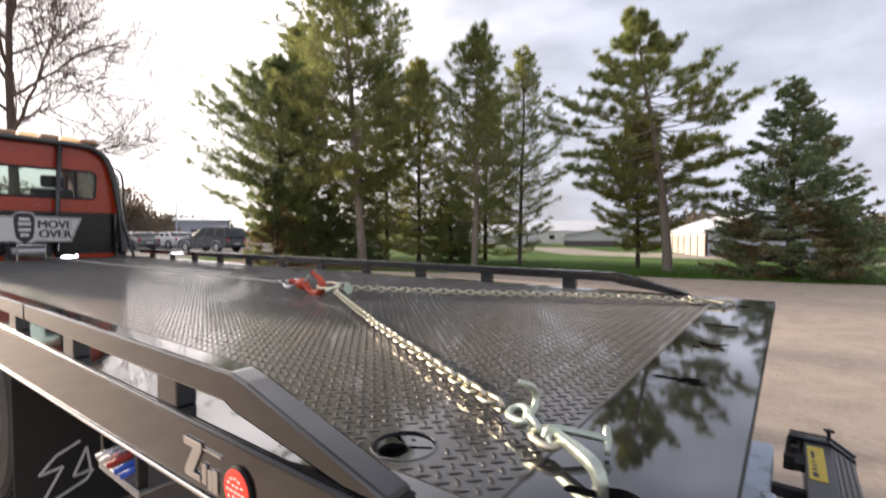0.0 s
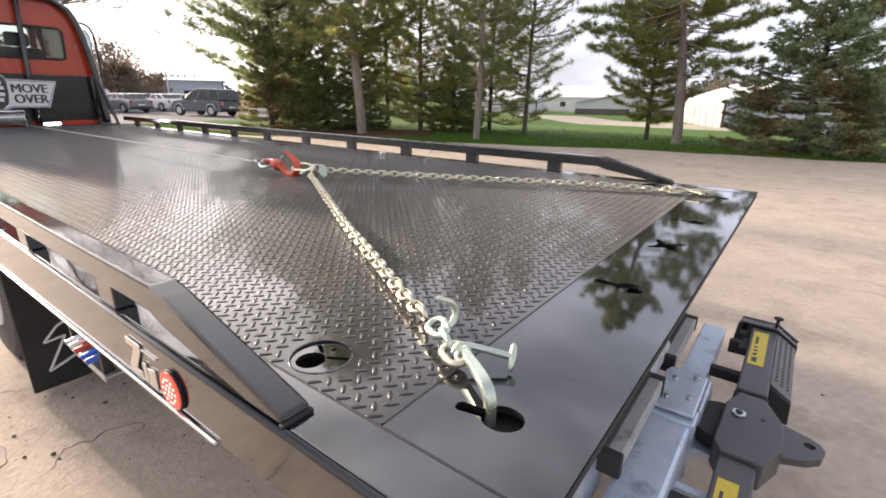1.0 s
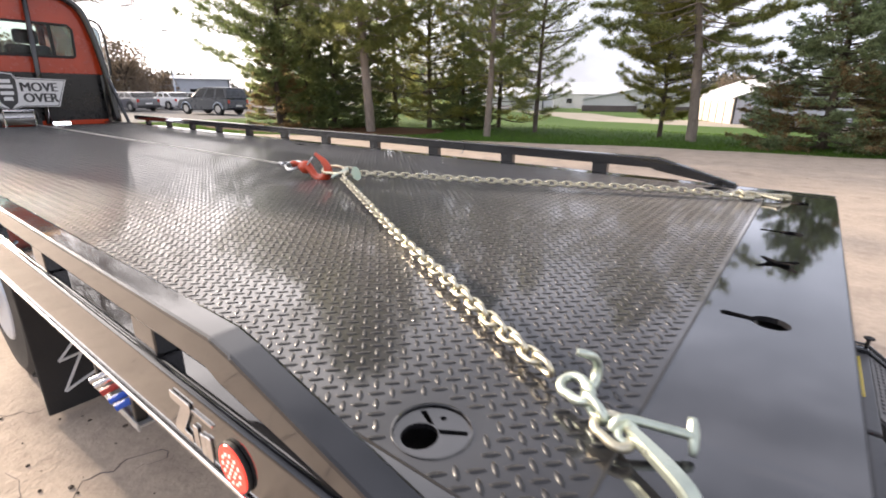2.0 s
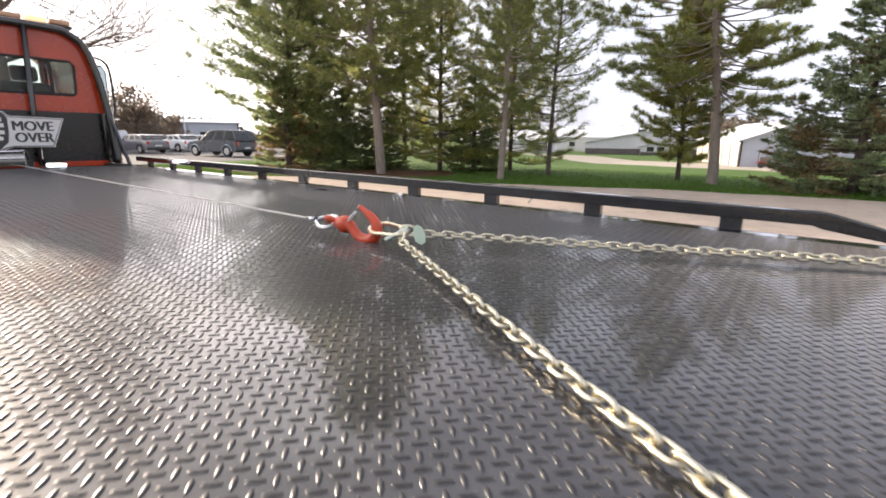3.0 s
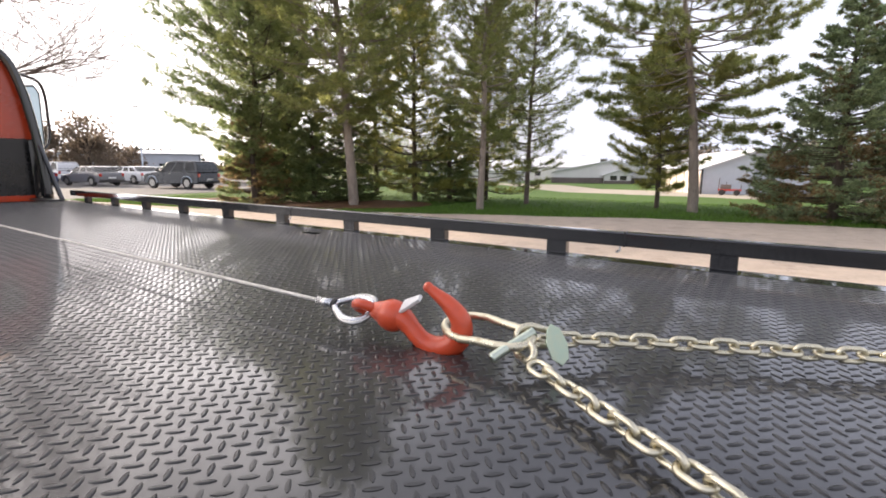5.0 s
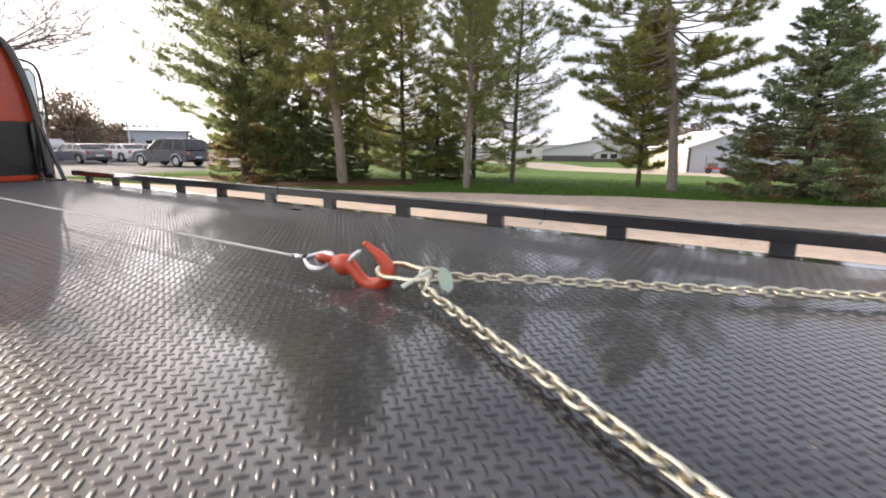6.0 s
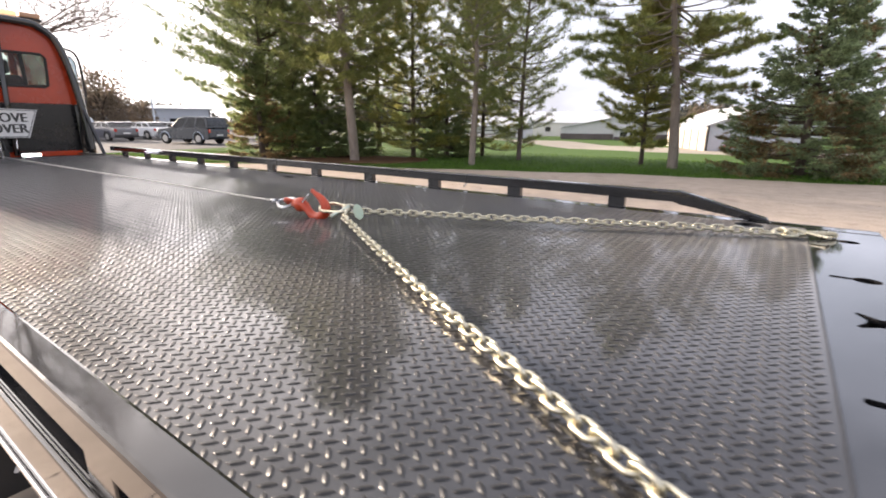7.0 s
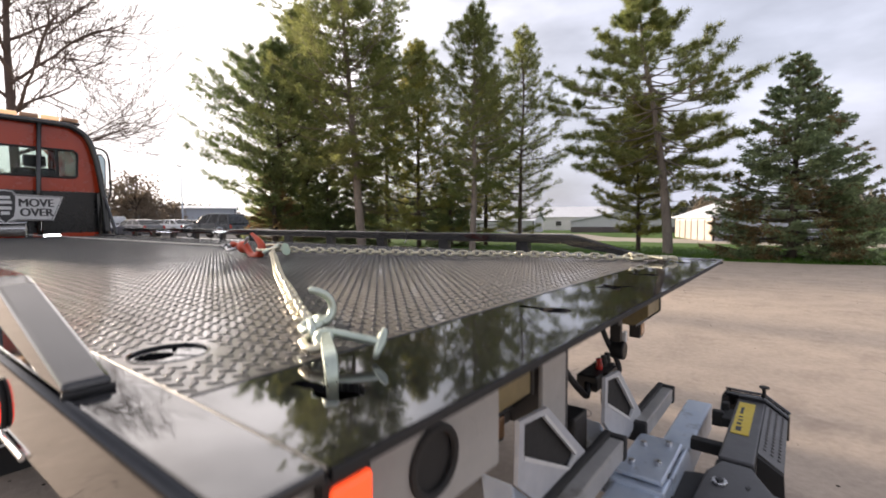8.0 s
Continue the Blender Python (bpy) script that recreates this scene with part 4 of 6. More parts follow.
def side_mirror(s):
    """A tall truck mirror on a bent tube arm."""
    arm = part("mirror_arm", tube(smooth_line([(s * 1.13, 9.75, 2.60), (s * 1.50, 9.86, 2.60), (s * 1.70, 9.90, 2.50), (s * 1.735, 9.92, 2.10), (s * 1.70, 9.92, 1.72), (s * 1.45, 9.88, 1.56), (s * 1.15, 9.75, 1.50)], 5), 0.019, 8), rail_paint, cab, "black tubular mirror arm", smooth=True)
    part("mirror_shell", prism([(s * 1.43, 1.72), (s * 1.66, 1.70), (s * 1.675, 2.40), (s * 1.62, 2.50), (s * 1.46, 2.48), (s * 1.42, 2.36)], "y", 9.885, 9.97, 0.015), cab_black, arm)
    part("mirror_glass", prism([(s * 1.45, 1.75), (s * 1.64, 1.73), (s * 1.65, 2.39), (s * 1.61, 2.47), (s * 1.475, 2.45), (s * 1.445, 2.35)], "y", 9.878, 9.884, 0.001), mirror_glass, arm, "mirror glass")


for s in (-1, 1):
    side_mirror(s)

# headache rack of bent black tube, with sign, work lamps and light bar
rack_path = [(1.185, 8.36, H + 0.01), (1.170, 8.38, 1.50), (1.130, 8.40, 1.95), (1.080, 8.42, 2.28), (1.00, 8.43, 2.53), (0.87, 8.44, 2.65), (0.70, 8.44, 2.70), (0, 8.44, 2.71)]
rack_path = rack_path + [(-x, y, z) for x, y, z in rack_path[-2::-1]]
rack = part("headache_rack", tube(smooth_line(rack_path, 5), 0.045, 12), rail_paint, truck, "black bent-tube headache rack behind the cab", smooth=True)
for s in (-1, 1):
    part("rack_post", tube([(s * 0.43, 8.43, 2.70), (s * 0.38, 8.42, 1.70), (s * 0.37, 8.42, H + 0.005)], 0.032, 10), rail_paint, rack, smooth=True)
    part("rack_strut", tube([(s * 1.160, 8.40, 1.72), (s * 1.190, 7.99, H + 0.006)], 0.024, 8), rail_paint, rack)
    part("rack_foot", box(min(s * 1.02, s * 1.20), max(s * 1.02, s * 1.20), 7.96, 8.42, H + 0.0015, H + 0.016, 0.003), frame_black, rack)
    part("rack_web", box(min(s * 1.08, s * 1.20), max(s * 1.08, s * 1.20), 8.40, 8.43, H + 0.02, 1.70, 0.004), rail_paint, rack)
    part("work_lamp", box(s * 0.500 - 0.110, s * 0.500 + 0.110, 8.375, 8.42, 1.035, 1.100, 0.008), frame_black, rack, "white work lamp, lit")
    part("lamp_face", box(s * 0.500 - 0.096, s * 0.500 + 0.096, 8.366, 8.376, 1.052, 1.078, 0.004), lamp_white, rack, "bright white lamp face")


def road_sign():
    """The shaped white sign with a dark shield in its middle."""
    half = [(0.0, 1.705), (0.09, 1.692), (0.125, 1.648), (0.648, 1.632), (0.518, 1.284), (0.12, 1.284), (0.07, 1.262), (0.0, 1.235)]
    pts = half + [(-x, z) for x, z in half[-2:0:-1]]
    sign = part("sign_board", prism(pts, "y", 8.352, 8.366, 0.002), sign_white, rack, "white sign board with dark lettering and shield")
    edge = [(x * 0.97, 8.349, 1.45 + (z - 1.45) * 0.93) for x, z in pts]
    part("sign_border", tube(edge, 0.006, 4, closed=True), sign_dark, sign)
    m = lambda x, z: Matrix.Translation((x, 8.350, z)) @ pose(0, 0, 0, 90, 0, 0)
    for word, z in (("MOVE", 1.527), ("OVER", 1.393)):
        mesh = lettering(word, 0.158, m(0.335, z) @ Matrix.Diagonal((0.92, 1, 1, 1)))
        link("lettering", mesh, sign_dark, sign, "dark capital letters " + word)
        for shift, back in ((-0.006, 0.0004), (0.006, 0.0008)):
            bold = mesh.copy()
            bold.transform(Matrix.Translation((shift, back, 0)))
            link("stroke", bold, sign_dark, sign)
    sh = [(0.0, 1.690), (0.075, 1.675), (0.112, 1.62), (0.104, 1.45), (0.085, 1.34), (0.0, 1.255)]
    part("shield", prism(sh + [(-x, z) for x, z in sh[-2:0:-1]], "y", 8.343, 8.351, 0.001), sign_dark, sign)
    for z, w in ((1.60, 0.058), (1.535, 0.070), (1.455, 0.066), (1.385, 0.046)):
        part("print_bar", box(-w, w, 8.339, 8.3435, z - 0.022, z + 0.022, 0.001), sign_white, sign)


road_sign()

bar = part("light_bar", box(-0.95, 0.95, 8.55, 8.83, 2.735, 2.775, 0.012), frame_black, truck, "amber roof light bar, flashing")
for i in range(8):
    x = -0.83 + i * 0.237
    part("amber_module", box(x - 0.105, x + 0.105, 8.55, 8.82, 2.777, 2.835, 0.014), lamp_amber if i in (0, 1, 4, 6) else amber_lens, bar)
for s in (-1, 1):
    part("bar_foot", box(s * 0.7 - 0.04, s * 0.7 + 0.04, 8.62, 8.76, 2.64, 2.736, 0.004), frame_black, bar)
    mir = part("mirror", box(min(s * 1.31, s * 1.58), max(s * 1.31, s * 1.58), 9.88, 9.97, 1.86, 2.40, 0.03), frame_black, truck, "tall door mirror with black housing")
    part("mirror_glass", box(min(s * 1.33, s * 1.56), max(s * 1.33, s * 1.56), 9.872, 9.881, 1.88, 2.38, 0.01), chrome, mir)
    part("mirror_arm", tube(smooth_line([(s * 1.1, 9.92, 2.45), (s * 1.4, 9.92, 2.50), (s * 1.56, 9.92, 2.47), (s * 1.62, 9.92, 2.32), (s * 1.61, 9.92, 1.80), (s * 1.1, 9.92, 1.70)], 5), 0.014, 8), frame_black, mir)

# winch and guard at the head of the deck
winch = part("winch_drum", cyl((0, 8.20, 1.14), "x", 0.075, 0.36, 28, 0.004), wire_steel, truck, "winch drum wound with steel cable")
for x_ in (-0.20, 0.20):
    part("drum_flange", cyl((x_, 8.20, 1.14), "x", 0.10, 0.015, 28, 0.003), frame_black, winch)
    part("winch_foot", box(x_ - 0.03, x_ + 0.03, 8.10, 8.30, H - 0.05, 1.14, 0.004), frame_black, winch)
guard = part("winch_guard", tube([(-0.15, 8.02, H + 0.0), (-0.15, 8.02, 1.250), (0.145, 8.02, 1.250), (0.145, 8.02, H + 0.0)], 0.015, 8), chrome, truck, "bright tubular winch guard")
part("guard_bar", tube([(-0.15, 8.02, 1.168), (0.145, 8.02, 1.168)], 0.013, 8), chrome, guard)


# ---- cable, hook and chains on the deck ----
def strand(a, b, r, turn, lay=0.09):
    """One helical strand of a laid wire rope."""
    a, b = Vector(a), Vector(b)
    n = int((b - a).length / 0.012)
    way = (b - a).normalized()
    u = way.orthogonal().normalized()
    v = way.cross(u)
    pts = []
    for i in range(n + 1):
        d = (b - a).length * i / n
        ang = 2 * math.pi * (d / lay + turn)
        pts.append(a + way * d + r * 0.66 * (math.cos(ang) * u + math.sin(ang) * v))
    return tube(pts, r * 0.36, 5)


CABLE_END = (0.010, 2.470, 1.106)
cable = thing("winch_cable", CABLE_END, "thin steel winch cable stretched along the deck", "steel cable")
part("core", tube([CABLE_END, (0.02, 8.13, 1.105)], 0.0032, 6), wire_steel, cable, smooth=True)
for k in range(6):
    part("strand", strand(CABLE_END, (0.02, 8.13, 1.105), 0.0052, k / 6), wire_steel, cable, smooth=True)


def along(a, b):
    """A frame at a whose y axis runs to b."""
    a, b = Vector(a), Vector(b)
    y = (b - a).normalized()
    x = y.cross(Vector((0, 0, 1))).normalized()
    z = x.cross(y)
    m = Matrix((x, y, z)).transposed().to_4x4()
    m.translation = a
    return m


CHAIN_END = (0.042, 2.12, 1.098)
hook = thing("recovery_hook", (0.07, 2.30, H), "orange-red forged winch hook with a steel latch, lying on the deck", "hook")
eye_m = along(CABLE_END, CHAIN_END)
part("ferrule", tube([eye_m @ Vector((0, -0.045, 0)), eye_m @ Vector((0, 0.004, 0))], 0.0105, 12), steel, hook, "swaged steel ferrule", smooth=True)
part("tape_band", tube([eye_m @ Vector((0, 0.002, 0)), eye_m @ Vector((0, 0.013, 0))], 0.0118, 12), rubber, hook)
loop = [(0, 0.008, 0), (0.020, 0.030, 0.003), (0.034, 0.062, 0.004), (0.030, 0.096, 0.003), (0.0, 0.114, 0.0), (-0.030, 0.096, -0.003), (-0.034, 0.062, -0.004), (-0.020, 0.030, -0.003)]
tilt = pose(0, 0, 0, 0, 35, 0)
part("thimble", tube(smooth_line([eye_m @ tilt @ Vector(p) for p in loop], 5, closed=True), 0.0075, 8, closed=True), steel, hook, "bright steel cable thimble", smooth=True)
part("cable_loop", tube(smooth_line([eye_m @ tilt @ Vector((p[0] * 1.22, 0.006 + (p[1] - 0.006) * 1.05, p[2])) for p in loop], 5, closed=True), 0.0055, 8, closed=True), wire_steel, hook, "", smooth=True)


def hook_body():
    """The forged hook: an eye, a thick shank, a broad upright bend and a tapering tip."""
    pts = [(0.0, 0.120, 0.006), (0.0, 0.134, 0.006), (0.0, 0.160, 0.004), (0.0, 0.196, 0.000), (0.002, 0.222, -0.016), (0.003, 0.248, -0.036), (0.002, 0.282, -0.046), (0.0, 0.316, -0.036), (-0.002, 0.338, -0.008), (-0.002, 0.334, 0.024), (0.0, 0.310, 0.050), (0.002, 0.282, 0.068), (0.003, 0.262, 0.080)]
    rad = [0.016, 0.022, 0.029, 0.026, 0.020, 0.020, 0.023, 0.025, 0.024, 0.021, 0.017, 0.012, 0.009]
    line = smooth_line([eye_m @ Vector(p) for p in pts], 5)
    r = [float(np.interp(i / 5, range(len(rad)), rad)) for i in range(len(line))]
    bm = tube(line, r, 14)
    eye = [eye_m @ Vector((0.022 * math.sin(a), 0.102 + 0.026 * math.cos(a), 0.006 + 0.016 * math.sin(a))) for a in np.arange(0, 6.28, 0.35)]
    join_into(bm, tube(eye, 0.0115, 10, closed=True))
    bmesh.ops.create_uvsphere(bm, u_segments=16, v_segments=10, radius=0.0110, matrix=Matrix.Translation(line[-1]))
    bmesh.ops.create_uvsphere(bm, u_segments=20, v_segments=12, radius=1, matrix=eye_m @ Matrix.Translation((0.0, 0.172, 0.002)) @ Matrix.Diagonal((0.033, 0.040, 0.036, 1)))
    return bm


part("hook_body", hook_body(), hook_red, hook, "worn orange-red paint", smooth=True)
part("latch", prism([(-0.017, 0.0), (0.017, 0.0), (0.014, 0.030), (0.007, 0.082), (-0.007, 0.082), (-0.014, 0.030)], "z", -0.004, 0.004, 0.002, eye_m @ Matrix.Translation((0.002, 0.198, 0.026)) @ pose(0, 0, 0, 38, 40, 0)), sign_white, hook, "pale steel spring latch")


def link_mesh(name, inner, wire, width, mat, sides=10):
    """One round-ended chain link, its length along y."""
    half, r = inner / 2, width / 2
    straight = max(0.0, half + wire / 2 - r)
    pts = []
    for k in range(9):
        a = math.pi * k / 8
        pts.append((r * math.cos(a), straight + r * math.sin(a), 0))
    for k in range(9):
        a = math.pi + math.pi * k / 8
        pts.append((r * math.cos(a), -straight + r * math.sin(a), 0))
    bm = tube(pts, wire / 2, sides, closed=True)
    for f in bm.faces:
        f.smooth = True
    mesh = bpy.data.meshes.new(name)
    bm.to_mesh(mesh)
    bm.free()
    mesh.materials.append(mat)
    return mesh


LINK = link_mesh("link", 0.0365, 0.0102, 0.0252, zinc)


def chain(owner, pts, pitch=0.0365, roll0=30.0, wander=10.0, seed=1):
    """Links one after another along a line, each turned a quarter from the last."""
    rng = random.Random(seed)
    line = smooth_line(pts, 24)
    acc = [0.0]
    for a, b in zip(line, line[1:]):
        acc.append(acc[-1] + (b - a).length)
    def at(d):
        i = min(len(acc) - 2, max(0, int(np.searchsorted(acc, d)) - 1))
        f = (d - acc[i]) / max(1e-9, acc[i + 1] - acc[i])
        return line[i].lerp(line[i + 1], f)
    count = int(acc[-1] / pitch)
    pitch = acc[-1] / count
    for k in range(count):
        a, b = at(k * pitch), at((k + 1) * pitch)
        m = along(a, b)
        m.translation = (a + b) / 2
        ob = new("link", LINK)
        ob.parent = owner
        ob.matrix_parent_inverse = owner.matrix_world.inverted()
        ob.matrix_basis = m @ pose(0, 0, 0, 0, roll0 + 90 * (k % 2) + rng.uniform(-wander, wander), 0)
    return count


bridle = thing("tow_chain", (0, 1.2, H), "yellow zinc-plated V-bridle tow chain with hooks, pulled tight over the deck", "tow chain")
near_pts = [(-0.004, 1.958, 1.086), (-0.085, 1.815, 1.078), (-0.225, 1.585, 1.074), (-0.385, 1.325, 1.072), (-0.552, 1.050, 1.071), (-0.735, 0.730, 1.071), (-0.835, 0.562, 1.072), (-0.905, 0.440, 1.074), (-0.938, 0.382, 1.077)]
far_pts = [(0.090, 1.985, 1.098), (0.22, 1.80, 1.090), (0.45, 1.34, 1.082), (0.67, 0.90, 1.080), (0.83, 0.56, 1.076), (0.90, 0.37, 1.068)]
chain(bridle, near_pts, roll0=12, seed=2)
chain(bridle, far_pts, roll0=8, seed=3)


def bar_loop(name, m, length, width, r, mat, label):
    pts = [(width / 2 * math.cos(a) * (1.0 if math.sin(a) < 0 else 0.82), length / 2 * math.copysign(abs(math.sin(a)) ** 0.75, math.sin(a)), 0) for a in np.arange(0, 6.28, 0.3)]
    return part(name, tube([m @ Vector(p) for p in pts], r, 10, closed=True), mat, bridle, label, smooth=True)


# master link through the hook, coupling links and the tag
bar_loop("master_link", along((0.050, 2.080, 1.106), (0.040, 1.98, 1.108)) @ pose(0, 0, 0, 0, 20, 0), 0.200, 0.082, 0.0085, zinc, "long pear-shaped master link")
bar_loop("coupling_link", along((0.030, 1.988, 1.094), (-0.010, 1.945, 1.092)) @ pose(0, 0, 0, 0, 60, 0), 0.066, 0.036, 0.0065, zinc, "small coupling link")
bar_loop("coupling_link", along((0.072, 1.985, 1.108), (0.10, 1.95, 1.102)) @ pose(0, 0, 0, 0, 70, 0), 0.075, 0.040, 0.0065, zinc, "small coupling link")
part("grab_hook", tube(smooth_line([(0.060, 1.985, 1.122), (0.034, 2.004, 1.106), (0.004, 2.028, 1.088), (-0.010, 2.036, 1.080)], 6), 0.0095, 10), zinc_green, bridle, "short greenish grab hook", smooth=True)
tag = prism([(0.0, 0.0), (0.022, -0.012), (0.034, -0.045), (0.028, -0.075), (0.006, -0.086), (-0.018, -0.070), (-0.026, -0.035), (-0.014, -0.010)], "z", -0.0012, 0.0012, 0.0006, Matrix.Translation((0.078, 1.960, 1.136)) @ pose(0, 0, 0, 66, 0, -28) @ Matrix.Diagonal((0.82, 0.90, 1, 1)))
part("rating_tag", tag, material("tag_green", (0.42, 0.56, 0.44), (0.52, 0.58, 0.42), rough=0.45, scale=60, spots=(0.5, 0.6, 0.5), spot_scale=30, spot_at=0.62), bridle, "pale green metal rating tag")


def flat_bar(pts, widths, thick, side):
    """A flat forged bar along points: its widths across the given side, its thickness square to it."""
    bm = bmesh.new()
    line = smooth_line(pts, 5)
    side = Vector(side).normalized()
    rings = []
    for i, p in enumerate(line):
        way = (line[min(i + 1, len(line) - 1)] - line[max(i - 1, 0)]).normalized()
        across = (side - way * side.dot(way)).normalized()
        up = across.cross(way)
        w = float(np.interp(i / (len(line) - 1), np.linspace(0, 1, len(widths)), widths))
        rings.append([bm.verts.new(p + across * (w * cx) + up * (thick * cz)) for cx, cz in ((-1, -0.5), (-0.8, -1), (0.8, -1), (1, -0.5), (1, 0.5), (0.8, 1), (-0.8, 1), (-1, 0.5))])
    for r, t in zip(rings, rings[1:]):
        for k in range(8):
            bm.faces.new((r[k], r[(k + 1) % 8], t[(k + 1) % 8], t[k]))
    bm.faces.new(rings[0][::-1]), bm.faces.new(rings[-1])
    return bm


def hook_cluster(s, bx, by):
    """The end of a chain leg: joining rings with a flat hook in the slot, a T hook and a small claw hook."""
    mm = lambda x, y, z: Vector((bx + s * x, by + y, H + (z if s > 0 else 0.012 + 0.30 * z)))
    pale = zinc_green if s > 0 else zinc
    bar_loop("joining_ring", along(mm(-0.012, 0.004, 0.032), mm(-0.040, -0.040, 0.032)) @ pose(0, 0, 0, 0, 25, 0), 0.056, 0.036, 0.0076, pale, "oval joining ring")
    bar_loop("joining_ring", along(mm(-0.036, -0.033, 0.030), mm(-0.056, -0.062, 0.027)) @ pose(0, 0, 0, 0, -75, 0), 0.046, 0.030, 0.0066, pale, "small joining ring")
    bar_loop("joining_ring", along(mm(-0.058, -0.068, 0.024), mm(-0.078, -0.098, 0.020)) @ pose(0, 0, 0, 0, 12, 0), 0.056, 0.042, 0.0068, zinc, "oval joining ring")
    # flat hook: a straight tapered bar, then a sharp bend down into the slot
    eye = tube([mm(-0.054 + 0.010 * math.cos(a), -0.082 + 0.010 * math.sin(a), 0.026 + 0.008 * math.cos(a)) for a in np.arange(0, 6.28, 0.5)], 0.0058, 8, closed=True)
    flat = flat_bar([mm(-0.056, -0.088, 0.031), mm(-0.076, -0.117, 0.031), mm(-0.098, -0.148, 0.030), mm(-0.111, -0.167, 0.025), mm(-0.117, -0.176, 0.012), mm(-0.118, -0.178, -0.006), mm(-0.117, -0.178, -0.030)], [0.0060, 0.0084, 0.0098, 0.0100, 0.0088, 0.0075, 0.007], 0.0090, (0.86 * s, -0.50, 0.10))
    join_into(flat, eye)
    part("long_hook", flat, pale, bridle, "flat pale hook set into the deck slot")
    # T hook: a thin shank lying on the plate, its cross end standing up
    t_line = smooth_line([mm(-0.056, -0.064, 0.022), mm(-0.050, -0.068, 0.035), mm(-0.040, -0.080, 0.037), mm(-0.022, -0.117, 0.031), mm(-0.006, -0.150, 0.025)], 6)
    tb = tube(t_line, [0.0066] * (len(t_line) - 1) + [0.0078], 10)
    join_into(tb, tube([mm(-0.022, -0.157, 0.006), mm(-0.016, -0.156, 0.014), mm(-0.004, -0.152, 0.026), mm(0.006, -0.148, 0.036), mm(0.010, -0.146, 0.042)], [0.0042, 0.0056, 0.0078, 0.0064, 0.0040], 10))
    part("t_hook", tb, pale, bridle, "pale T-ended hook", smooth=True)
    j = smooth_line([mm(-0.014, -0.010, 0.036), mm(0.002, -0.014, 0.038), mm(0.014, -0.015, 0.047), mm(0.018, -0.014, 0.062), mm(0.010, -0.010, 0.079), mm(-0.003, -0.002, 0.088), mm(-0.009, 0.010, 0.090)], 6)
    part("claw_hook", tube(j, [0.0086 - 0.0030 * i / (len(j) - 1) for i in range(len(j))], 10), pale, bridle, "small curled claw hook", smooth=True)


hook_cluster(1, -0.955, 0.322)
hook_cluster(-1, 0.915, 0.335)
bar_loop("joining_ring", along((0.925, 0.31, 1.064), (0.945, 0.27, 1.063)) @ pose(0, 0, 0, 0, 10, 0), 0.055, 0.036, 0.0075, zinc, "oval joining ring")


# ---- raised lugs of the tread plate ----
PITCH = 0.0347


def lug_shape(n):
    """A small raised almond, its length along x: base ring, steep shoulder and a low ridge."""
    verts, faces = [], []
    for s, z, w in ((1.0, -0.0003, 1.0), (0.97, 0.0010, 0.90)):
        for k in range(n):
            a = 2 * math.pi * (k + 0.5) / n
            verts.append((0.0140 * s * math.cos(a), 0.0044 * w * math.sin(a) * (0.60 + 0.40 * abs(math.sin(a))), z))
    verts += [(0.0062, 0, 0.0012), (-0.0062, 0, 0.0012)]
    side = lambda k: 2 * n if math.cos(2 * math.pi * (k % n + 0.5) / n) > 0 else 2 * n + 1
    for k in range(n):
        j = (k + 1) % n
        faces.append((k, j, n + j, n + k))
        if side(k) == side(j):
            faces.append((n + k, n + j, side(k)))
        else:
            faces.append((n + k, n + j, side(j), side(k)))
    return np.array(verts), faces


def lug_places():
    """Centres and turns of all lugs: two sets, each turned 45 degrees, on one square lattice."""
    out = []
    nx, ny = int(2.40 / PITCH), int((FRONT - SEAM - 0.02) / PITCH)
    for i in range(nx + 1):
        for j in range(ny + 1):
            for k, (o, ang) in enumerate(((0.0, -45.0), (0.5, 45.0))):
                x, y = -1.196 + (i + o) * PITCH, SEAM + 0.022 + (j + o) * PITCH
                if x > 1.197 or y > FRONT - 0.01:
                    continue
                if min(math.hypot(x - P1[0], y - P1[1]), math.hypot(x - P2[0], y - P2[1])) < 0.076 or (1.015 < x < 1.105 and 3.70 < y < 3.86):
                    continue
                out.append((x, y, ang))
    return out


def lug_sheet(arr, sides):
    """Many lugs joined into one mesh."""
    lv, lf = lug_shape(sides)
    c, s = np.cos(np.radians(arr[:, 2])), np.sin(np.radians(arr[:, 2]))
    vx = c[:, None] * lv[None, :, 0] - s[:, None] * lv[None, :, 1] + arr[:, 0:1]
    vy = s[:, None] * lv[None, :, 0] + c[:, None] * lv[None, :, 1] + arr[:, 1:2]
    vz = np.broadcast_to(lv[None, :, 2] + H, vx.shape)
    verts = np.stack([vx, vy, vz], -1).reshape(-1, 3)
    flat = np.concatenate([np.array(f) for f in lf])
    count = len(arr)
    loops = (flat[None, :] + (np.arange(count) * len(lv))[:, None]).ravel()
    totals = np.tile([len(f) for f in lf], count)
    starts = np.r_[0, np.cumsum(totals)[:-1]]
    mesh = bpy.data.meshes.new("lug_field")
    mesh.vertices.add(len(verts)), mesh.loops.add(len(loops)), mesh.polygons.add(len(totals))
    mesh.vertices.foreach_set("co", verts.ravel())
    mesh.loops.foreach_set("vertex_index", loops.astype(np.int32))
    mesh.polygons.foreach_set("loop_start", starts.astype(np.int32))
    mesh.polygons.foreach_set("loop_total", totals.astype(np.int32))
    mesh.update(calc_edges=True)
    return tagged(link("lug_field", mesh, lug_paint, tread_plate), kind="stuff")


